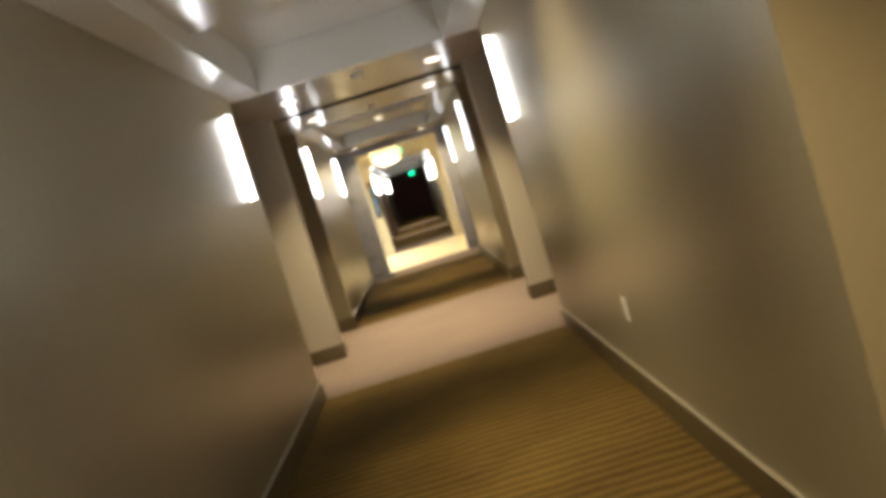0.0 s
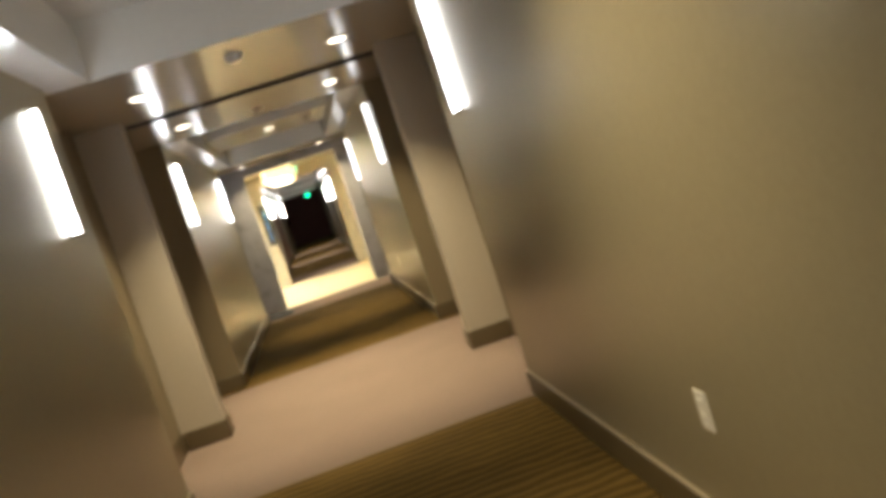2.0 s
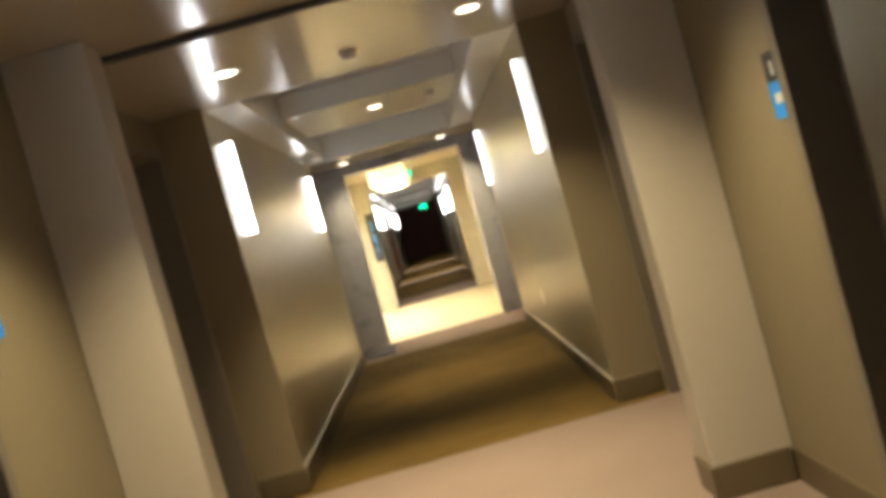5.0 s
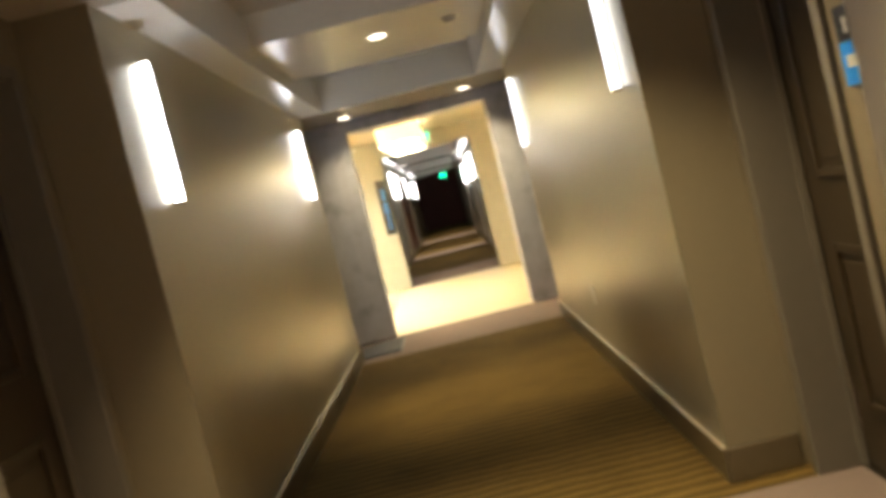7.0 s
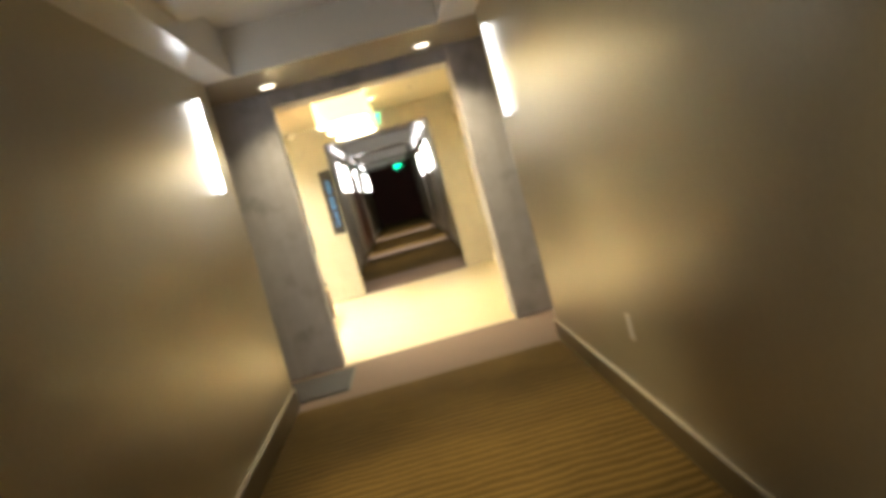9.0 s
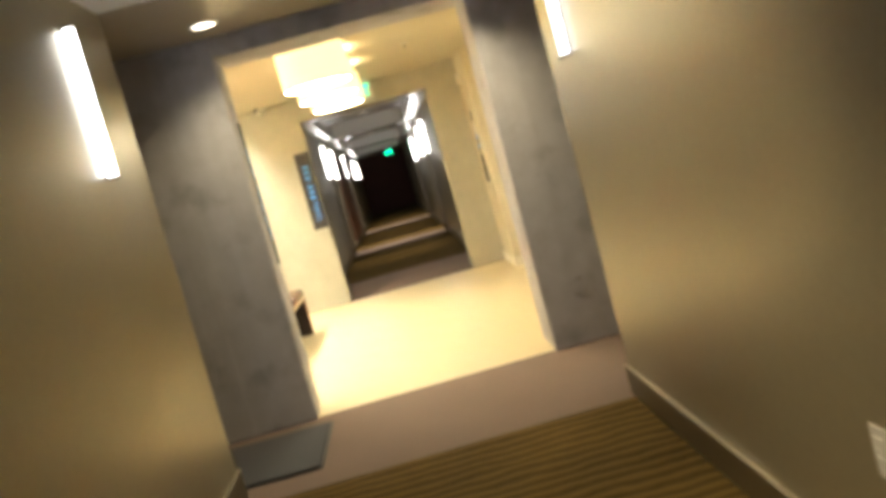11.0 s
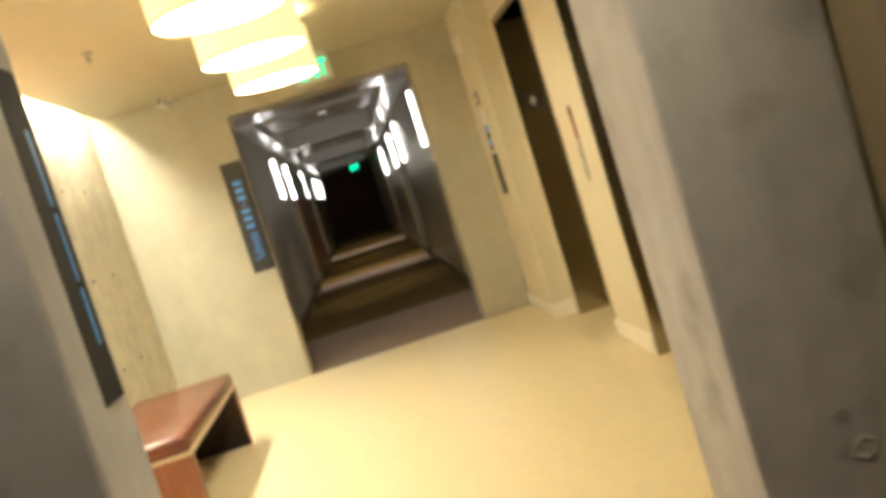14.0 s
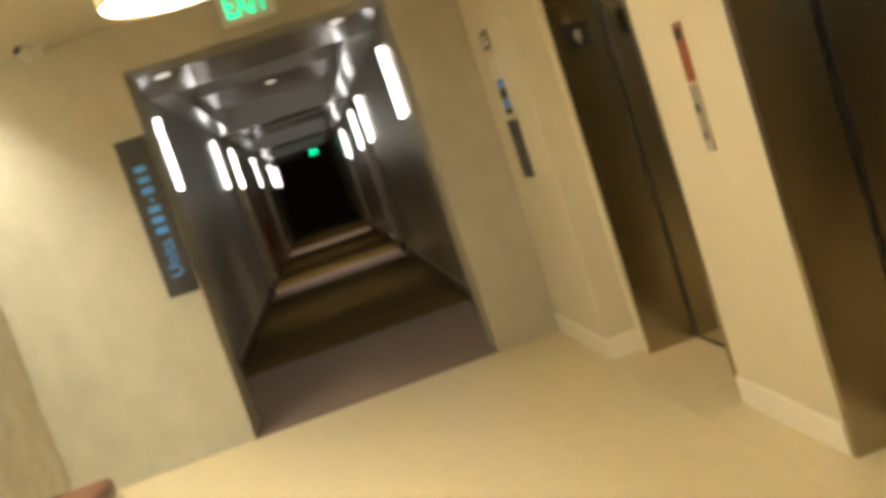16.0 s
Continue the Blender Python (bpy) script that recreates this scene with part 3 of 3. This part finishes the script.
SM = make_sconce(M_SCONCE_MID)
SM.matrix_basis = pose(XW, 7.44, SZ, 0, 0, 180)
copy_thing(SM, pose(-XW, 15.74, SZ))
# two sconces on the other wall are set weaker to darken the wall opposite
SO = make_sconce(M_SCONCE_WEAK)
SO.matrix_basis = pose(XW, 15.79, SZ, 0, 0, 180)
copy_thing(SO, pose(XW, 11.75, SZ, 0, 0, 180))
# far corridor sconces are set stronger to lift its ceiling and walls
SF = make_sconce(M_SCONCE_FAR)
SF.matrix_basis = pose(-XW, 24.76, SZ)
for y in (28.65, 30.9, 35.4, 41.8, 45.1):
    copy_thing(SF, pose(-XW, y, SZ))
for y in (24.76, 28.75, 31.05, 35.75):
    copy_thing(SF, pose(XW, y, SZ, 0, 0, 180))


# ---------------------------------------------------------------- downlights and ceiling devices
def make_downlight(watts, lens, cone, tilt, colour):
    d = new("downlight")
    tagged(d, "small round recessed downlight, lit, with a white trim", "downlight", "corridor downlights")
    bm = bmesh.new()
    ring(bm, 0.058, 0.078, -0.006, 0.0)
    part("trim", bm, M_WHITE, d, "white trim ring", smooth=True)
    bm = bmesh.new()
    tube(bm, (0, 0, -0.003), 0.058, 0.058, 0.002, 28)
    part("lens", bm, lens, d, "bright frosted lens")
    lamp = bpy.data.lights.new("bulb", "SPOT")
    lamp.energy, lamp.color, lamp.spot_size, lamp.spot_blend, lamp.shadow_soft_size = watts, colour, radians(cone), 1.0, 0.05
    bulb = new("bulb", lamp)
    bulb.parent = d
    bulb.matrix_basis = pose(0, 0, -0.012, 0, -tilt, 0)
    return d


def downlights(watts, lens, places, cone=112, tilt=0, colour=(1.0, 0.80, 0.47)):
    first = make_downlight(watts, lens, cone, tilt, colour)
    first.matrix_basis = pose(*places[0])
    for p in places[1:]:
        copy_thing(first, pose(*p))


# power, cone and tilt set per lamp to balance wall and floor brightness
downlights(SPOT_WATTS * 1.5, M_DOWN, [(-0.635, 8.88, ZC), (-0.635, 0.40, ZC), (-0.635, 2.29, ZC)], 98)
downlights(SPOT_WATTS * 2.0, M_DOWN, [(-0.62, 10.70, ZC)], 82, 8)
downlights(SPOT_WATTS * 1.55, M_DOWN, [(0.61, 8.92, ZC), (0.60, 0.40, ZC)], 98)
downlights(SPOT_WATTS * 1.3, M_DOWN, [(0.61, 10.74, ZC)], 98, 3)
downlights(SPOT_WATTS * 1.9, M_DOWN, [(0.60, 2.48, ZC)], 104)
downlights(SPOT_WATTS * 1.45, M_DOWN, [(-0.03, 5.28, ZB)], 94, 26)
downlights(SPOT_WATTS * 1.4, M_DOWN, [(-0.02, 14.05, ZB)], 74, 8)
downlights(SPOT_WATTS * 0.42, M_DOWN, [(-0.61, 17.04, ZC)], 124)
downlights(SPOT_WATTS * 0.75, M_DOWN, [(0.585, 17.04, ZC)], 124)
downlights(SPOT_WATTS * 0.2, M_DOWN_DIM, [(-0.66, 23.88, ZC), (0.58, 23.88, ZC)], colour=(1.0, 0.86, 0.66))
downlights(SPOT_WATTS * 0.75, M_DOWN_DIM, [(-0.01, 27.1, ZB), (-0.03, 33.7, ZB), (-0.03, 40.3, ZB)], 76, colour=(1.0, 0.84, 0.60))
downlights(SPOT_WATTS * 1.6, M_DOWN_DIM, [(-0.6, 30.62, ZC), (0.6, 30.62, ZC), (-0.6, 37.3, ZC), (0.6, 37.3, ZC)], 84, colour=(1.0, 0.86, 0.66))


def make_detector():
    d = new("smoke_detector")
    tagged(d, "small round white smoke detector on the ceiling", "smoke detector", "ceiling devices")
    bm = bmesh.new()
    tube(bm, (0, 0, -0.012), 0.055, 0.055, 0.012, 24)
    part("base", bm, M_WHITE, d, smooth=True)
    bm = bmesh.new()
    tube(bm, (0, 0, -0.035), 0.034, 0.046, 0.023, 24)
    part("cover", bm, M_WHITE, d, smooth=True)
    return d


SD = make_detector()
SD.matrix_basis = pose(-0.016, 8.45, ZC)
for x, y, z in ((-0.02, 11.0, ZC), (0.46, 14.02, ZB), (0.46, 5.25, ZB)):
    copy_thing(SD, pose(x, y, z))


def make_sprinkler():
    d = new("sprinkler")
    tagged(d, "small sprinkler head under the lobby ceiling", "sprinkler", "lobby sprinklers")
    bm = bmesh.new()
    tube(bm, (0, 0, -0.01), 0.034, 0.026, 0.01, 20)
    part("escutcheon", bm, M_WHITE, d, smooth=True)
    bm = bmesh.new()
    tube(bm, (0, 0, -0.042), 0.009, 0.009, 0.032, 10)
    tube(bm, (0, 0, -0.046), 0.017, 0.017, 0.004, 14)
    part("head", bm, M_CHROME, d, smooth=True)
    return d


SP = make_sprinkler()
SP.matrix_basis = pose(-1.04, 20.28, 2.36)
for x, y in ((0.55, 20.3),):
    copy_thing(SP, pose(x, y, 2.36))


def make_camera_dome():
    d = new("security_camera")
    tagged(d, "small white security camera under the cream lobby ceiling", "security camera")
    bm = bmesh.new()
    tube(bm, (0, 0, -0.018), 0.042, 0.046, 0.018, 24)
    part("base", bm, M_WHITE, d, smooth=True)
    bm = bmesh.new()
    tube(bm, (0, 0, 0), 0.030, 0.033, 0.085, 20, pose(-0.03, -0.045, -0.062, 62, 0, -35))
    body = part("body", bm, M_WHITE, d, smooth=True)
    bm = bmesh.new()
    tube(bm, (0, 0, 0), 0.021, 0.021, 0.006, 16, pose(-0.03, -0.045, -0.062, 62, 0, -35) @ Matrix.Translation((0, 0, 0.083)))
    part("lens", bm, M_BLACK, body, "dark round lens", smooth=True)
    bm = bmesh.new()
    tube(bm, (0, 0, -0.06), 0.010, 0.010, 0.045, 12)
    part("stalk", bm, M_WHITE, d, smooth=True)
    return d


make_camera_dome().matrix_basis = pose(-1.03, 22.41, 2.36)


# ---------------------------------------------------------------- wall plates and signs
def make_outlet():
    o = new("wall_outlet")
    tagged(o, "white two-socket wall outlet plate", "outlet", "wall outlets")
    single("plate", M_WHITE, o, 0, 0.006, -0.036, 0.036, -0.058, 0.058, bevel=0.002)
    for z in (-0.022, 0.022):
        single("socket", M_WHITE, o, 0.005, 0.0085, -0.017, 0.017, z - 0.014, z + 0.014, bevel=0.003)
    return o


OUT = make_outlet()
OUT.matrix_basis = pose(XW, 5.49, 0.445, 0, 0, 180)
copy_thing(OUT, pose(XW, 13.93, 0.435, 0, 0, 180))


def make_number_plate():
    o = new("door_sign")
    tagged(o, "black and blue apartment number plate with a pale bar", "door sign", "apartment number plates")
    single("header", M_BLACK, o, 0, 0.010, -0.057, 0.057, 0.012, 0.10, bevel=0.0015, label="black top half with a pale mark")
    single("blue_plate", M_BLUE, o, 0, 0.010, -0.057, 0.057, -0.10, 0.010, bevel=0.0015, label="bright blue lower half")
    single("number_bar", M_WHITE, o, 0.010, 0.012, -0.025, 0.025, -0.055, -0.025)
    single("mark_bar", M_WHITE, o, 0.010, 0.012, -0.008, 0.008, 0.03, 0.07)
    return o


NP = make_number_plate()
NP.matrix_basis = pose(-XR, 8.95, 1.40)
copy_thing(NP, pose(XR, 10.39, 1.40, 0, 0, 180))
copy_thing(NP, pose(XR, 8.85, 1.40, 0, 0, 180))


def make_unit_sign(readable):
    o = new("direction_sign")
    tagged(o, "tall charcoal sign with blue lettering running upwards", "sign", "lobby direction signs")
    single("panel", M_DARKGREY if readable else M_SIGNBLACK, o, 0, 0.012, -0.087, 0.087, -0.44, 0.44, bevel=0.002)
    if readable:
        # local x is out of the wall; the text reads upwards
        lettering("lettering", "Units", 0.10, M_BLUETEXT, o, Matrix.Translation((0.0130, 0.0, -0.235)) @ Matrix(((0, 0, 1), (0, 1, 0), (-1, 0, 0))).to_4x4() @ pose(0, 0, 0, 0, 0, 180))
        for z in (-0.075, -0.015, 0.045, 0.15, 0.21, 0.27):
            single("number_bar", M_BLUETEXT, o, 0.0122, 0.0140, -0.031, 0.031, z - 0.017, z + 0.017, bevel=0.0008)
        single("dash_bar", M_BLUETEXT, o, 0.0122, 0.0140, -0.002, 0.010, 0.083, 0.111)
    else:
        for z0, z1 in ((-0.29, -0.14), (-0.12, 0.06), (0.08, 0.28)):
            single("text_bar", M_BLUETEXT, o, 0.0122, 0.0140, 0.016, 0.036, z0, z1, bevel=0.0008)
    return o


make_unit_sign(True).matrix_basis = pose(-0.775, 22.52, 1.34, 0, 0, -90)
make_unit_sign(False).matrix_basis = pose(-0.69, 17.715, 1.36)


def make_exit(plate, letters, w=0.165, top=0.125):
    o = new("exit_sign")
    tagged(o, "hanging edge-lit exit sign with green letters", "exit sign", "exit signs")
    single("canopy", M_WHITE, o, -0.13, 0.13, -0.03, 0.03, 0.10, top, bevel=0.004)
    single("plate", plate, o, -w, w, -0.006, 0.006, -0.09, 0.10, bevel=0.002)
    lettering("letters", "EXIT", w, letters, o, Matrix.Translation((0, -0.008, 0.004)) @ pose(0, 0, 0, 90, 0, 0) @ Matrix.Diagonal((0.78, 1.22, 1, 1)), bold=0.004)
    return o


EX = make_exit(M_EXITPLATE, M_GREEN, 0.145)
EX.matrix_basis = pose(0.045, 22.33, 2.235)
make_exit(M_BLACK, M_GREEN_FAR, 0.15, 0.165).matrix_basis = pose(0.33, 42.98, 2.10)


def make_strobe():
    o = new("alarm_strobe")
    tagged(o, "cream fire alarm strobe high on the lobby wall", "fire alarm")
    single("base", M_LOBBYBASE, o, 0, 0.014, -0.05, 0.05, -0.065, 0.065, bevel=0.003)
    single("housing", M_LOBBYBASE, o, 0.014, 0.045, -0.04, 0.04, -0.055, 0.015, bevel=0.006)
    single("lens", M_WHITE, o, 0.014, 0.058, -0.028, 0.028, 0.020, 0.055, bevel=0.010, label="clear strobe lens")
    return o


make_strobe().matrix_basis = pose(1.15, 22.17, 2.09, 0, 0, 180)


# ---------------------------------------------------------------- lifts
def make_lift():
    """Local y along the wall from the far jamb (0) towards the camera (-), local x into the wall."""
    o = new("lift_entrance")
    tagged(o, "brushed steel lift entrance with its doors shut", "lift", "lobby lifts")
    w, d, h = 0.965, 0.235, 2.10
    single("far_jamb", M_STEEL, o, -0.006, d - 0.004, -0.03, 0.0, 0, h, bevel=0.002)
    single("near_jamb", M_STEEL, o, -0.006, d, -w, -w + 0.03, 0, h, bevel=0.002)
    single("head", M_STEEL, o, -0.006, d, -w + 0.03, -0.03, h - 0.04, h, bevel=0.002)
    for a, b in ((-w + 0.03, -w / 2 - 0.004), (-w / 2 + 0.004, -0.050)):
        single("door_panel", M_STEEL, o, d, d + 0.03, a, b, 0.012, h - 0.04, bevel=0.003, label="brushed steel lift door panel")
    single("door_gap", M_BLACK, o, d - 0.003, d + 0.028, -0.049, -0.0302, 0.006, h - 0.041, label="black gap beside the door panels")
    single("back", M_BLACK, o, d + 0.03, d + 0.05, -w, 0, 0, h)
    single("sill", M_STEEL, o, d - 0.006, d + 0.03, -w + 0.03, -0.03, 0.0, 0.006)
    pl = single("floor_plate", M_SIGNBLACK, o, 0.048, 0.163, -0.035, -0.03, 1.4425, 1.5575, bevel=0.001, label="black floor number plate")
    lettering("numeral", "8", 0.068, M_WHITE, pl, Matrix.Translation((0.105, -0.0355, 1.50)) @ pose(0, 0, 0, 90, 0, 0), 0.001)
    single("tactile_bar", M_WHITE, pl, 0.095, 0.115, -0.037, -0.035, 1.462, 1.465)
    return o


LI = make_lift()
LI.matrix_basis = pose(1.30, 21.495, 0)
copy_thing(LI, pose(1.30, 19.855, 0))


def lift_panel(x, y, z0, z1, w, mat, label):
    o = new("call_panel")
    tagged(o, label, "call panel", "lift call panels")
    o.matrix_basis = pose(x, y, 0, 0, 0, 180)
    single("plate", mat, o, 0, 0.006, -w / 2, w / 2, z0, z1, bevel=0.001)
    z = z0 + (z1 - z0) * 0.45
    for k in (-0.045, 0.045):
        bm = bmesh.new()
        tube(bm, (0, 0, 0), 0.014, 0.014, 0.006, 16, Matrix.Translation((0.005, 0, z + k)) @ pose(0, 0, 0, 0, 90, 0))
        part("button", bm, M_CHROME, o, smooth=True)
    return o


lift_panel(1.30, 20.19, 0.944, 1.162, 0.06, M_PLATE, "brushed steel lift call panel with two buttons")
lift_panel(1.15, 22.10, 0.923, 1.235, 0.22, M_DARKGREY, "dark lift call panel with two buttons")


def notice(x, y, z0, z1, w, mat, bars, label):
    o = new("notice")
    tagged(o, label, "notice", "lobby notices")
    o.matrix_basis = pose(x, y, 0, 0, 0, 180)
    single("sheet", mat, o, 0, 0.005, -w / 2, w / 2, z0, z1, bevel=0.001)
    for a, b, bm_ in bars:
        single("text_bar", bm_, o, 0.005, 0.0065, -w * 0.35, w * 0.35, z0 + (z1 - z0) * a, z0 + (z1 - z0) * b)
    return o


notice(1.30, 20.19, 1.172, 1.361, 0.06, M_RED, ((0.72, 0.9, M_DARKGREY),), "dark red notice above a lift call panel")
notice(1.15, 22.08, 1.264, 1.57, 0.22, M_WHITE, ((0.01, 0.115, M_DARKGREY), (0.125, 0.26, M_BLUE), (0.27, 0.46, M_DARKGREY), (0.47, 0.61, M_BLUE)), "white and blue printed notice on the lobby wall")
notice(1.15, 22.13, 1.615, 1.715, 0.16, M_BLACK, ((0.25, 0.45, M_WHITE), (0.6, 0.72, M_WHITE)), "small black plate with a pale mark")


# a pair of wood-faced doors on the far corridor's wall
far_doors = new("cupboard_doors")
tagged(far_doors, "pair of red-brown wood veneer cupboard doors in a pale frame", "cupboard doors")
far_doors.matrix_basis = pose(-XW, 33.35, 0)
single("frame", M_FRAME, far_doors, 0, 0.012, -1.90, 1.90, 0.138, 2.06, bevel=0.003, label="pale painted frame")
for a, b in ((-1.84, -0.004), (0.004, 1.84)):
    leaf = single("leaf", M_WOOD, far_doors, 0.012, 0.034, a, b, 0.145, 2.0, bevel=0.003, label="red-brown wood veneer leaf")
    y = -0.06 if a < -0.5 else 0.06
    single("pull", M_CHROME, leaf, 0.034, 0.06, y - 0.01, y + 0.01, 0.95, 1.12, bevel=0.004, label="satin chrome pull")

# the mat before the alcove door
door_mat = new("door_mat")
tagged(door_mat, "thin dark grey rectangular door mat on rose-beige carpet", "door mat")
single("mat_top", M_MAT, door_mat, -1.17, -0.58, 16.445, 17.235, 0.006, 0.014, bevel=0.004, label="dark grey ribbed pile")
single("rubber_edge", M_BLACK, door_mat, -1.185, -0.565, 16.43, 17.25, 0.0, 0.007, bevel=0.002, label="thin black rubber edge")


# ---------------------------------------------------------------- pendants
def make_drum():
    o = new("drum_pendant")
    tagged(o, "lit cream fabric drum pendant under the lobby ceiling", "pendant lamp", "lobby drum pendants")
    bm = bmesh.new()
    ring(bm, 0.247, 0.25, 0.0, 0.27, 48)
    part("shade", bm, M_SHADE, o, "glowing cream fabric shade", smooth=True)
    for z in (-0.001, 0.264):
        bm = bmesh.new()
        ring(bm, 0.246, 0.2535, z, z + 0.009, 48)
        part("rim", bm, M_RIM, o, "thin brown rim", smooth=True)
    bm = bmesh.new()
    tube(bm, (0, 0, 0.008), 0.245, 0.245, 0.003, 48)
    part("diffuser", bm, M_SHADE_BOTTOM, o, "bright white acrylic diffuser")
    bm = bmesh.new()
    tube(bm, (0, 0, 0.011), 0.012, 0.012, 0.32, 12)
    tube(bm, (0, 0, 0.325), 0.06, 0.06, 0.02, 24)
    part("stem", bm, M_CHROME, o, smooth=True)
    return o


DR = make_drum()
DR.matrix_basis = pose(-0.165, 20.7, 2.005)
for x, y in ((-0.185, 19.71), (-0.20, 18.72)):
    copy_thing(DR, pose(x, y, 2.005))


# ---------------------------------------------------------------- cove lamp, mural, bench
cove = slab("cove_lamp", M_COVE, [(-1.66, -1.62, 18.0, 22.25, 2.42, 2.45)], "long lamp hidden in the ceiling slot", "cove lamp", kind="thing")
mural = new("mural")
tagged(mural, "large bright mural of orange, cream and violet brushwork", "painting")
single("canvas", M_CANVAS, mural, -1.798, -1.765, 18.2, 21.096, 0.0, 2.42, bevel=0.003)
prnd = random.Random(11)
LAYER = [0]


def brush_patch(name, mat, y, z, ry, rz, ragged=0.25):
    """A thin ragged blot of paint on the canvas, each a little above the one before."""
    LAYER[0] += 1
    bm = bmesh.new()
    x, n = -1.765 + 0.0004 * LAYER[0], 22
    pts = []
    for i in range(n):
        a = 2 * math.pi * i / n
        k = 1 + ragged * prnd.uniform(-1, 1)
        pts.append((min(21.092, max(18.202, y + ry * k * math.cos(a))), min(2.418, max(0.002, z + rz * k * math.sin(a)))))
    lo = [bm.verts.new((-1.766, *p)) for p in pts]
    hi = [bm.verts.new((x, *p)) for p in pts]
    bm.faces.new(hi)
    for i in range(n):
        bm.faces.new((lo[i], lo[(i + 1) % n], hi[(i + 1) % n], hi[i]))
    return part(name, bm, mat, mural)


for i in range(9):
    y = 20.95 - 0.33 * i
    brush_patch("orange_patch", M_ORANGE, y, 1.62 + prnd.uniform(-0.1, 0.15), 0.22, 0.42)
    brush_patch("red_patch", M_VERMILION, y - 0.03, 1.50 + prnd.uniform(-0.1, 0.35), 0.10, 0.16)
    brush_patch("peach_patch", M_PEACH, y - 0.12, 1.95 + prnd.uniform(-0.2, 0.1), 0.13, 0.17)
    brush_patch("ochre_patch", M_OCHRE, y + 0.05, 1.36 + prnd.uniform(-0.05, 0.1), 0.09, 0.08)
    brush_patch("violet_stroke", M_VIOLET, y - 0.02, 0.965 + prnd.uniform(-0.03, 0.03), 0.15, 0.13, 0.32)
    brush_patch("crown_patch", M_OCHRE, y - 0.02, 0.985, 0.135, 0.105, 0.3)
    brush_patch("orange_patch", M_ORANGE, y + 0.02, 0.96, 0.06, 0.06)
    brush_patch("olive_patch", M_OLIVE, y, 0.42, 0.20, 0.24)
    brush_patch("orange_patch", M_ORANGE, y - 0.05, 0.30, 0.12, 0.15)
    brush_patch("slate_patch", M_SLATE, y + 0.10, 0.45, 0.045, 0.16)


def make_bench():
    o = new("bench")
    tagged(o, "red-brown leather bench on wooden panel legs", "bench")
    L, W, H = 1.48, 0.60, 0.452
    bm = bmesh.new()
    box(bm, -W, 0, 0, L, H - 0.085, H, bevel=0.03, segs=4)
    part("seat", bm, M_LEATHER, o, "glossy red-brown leather seat pad", smooth=True)
    bm = bmesh.new()
    box(bm, -W + 0.004, 0.004, -0.004, L + 0.004, H - 0.098, H - 0.082, bevel=0.004)
    part("piping", bm, M_PIPING, o, "tan piping under the seat")
    for y in (0.0, L - 0.06):
        single("panel_leg", M_WOOD, o, -W + 0.005, -0.002, y, y + 0.06, 0, H - 0.098, bevel=0.004)
    # Dark sheets and a dark back paint in the shade under the seat.
    for y in (0.0602, L - 0.0642):
        single("leg_shade", M_UNDERSHADE, o, -W + 0.01, -0.014, y, y + 0.004, 0.004, H - 0.099, label="black-brown sheet painting the shade inside the leg")
    single("back_panel", M_UNDERSHADE, o, -W + 0.02, -W + 0.045, 0.06, L - 0.06, 0.0, H - 0.098)
    return o


BE = make_bench()
BE.matrix_basis = pose(-0.985, 19.45, 0.0)
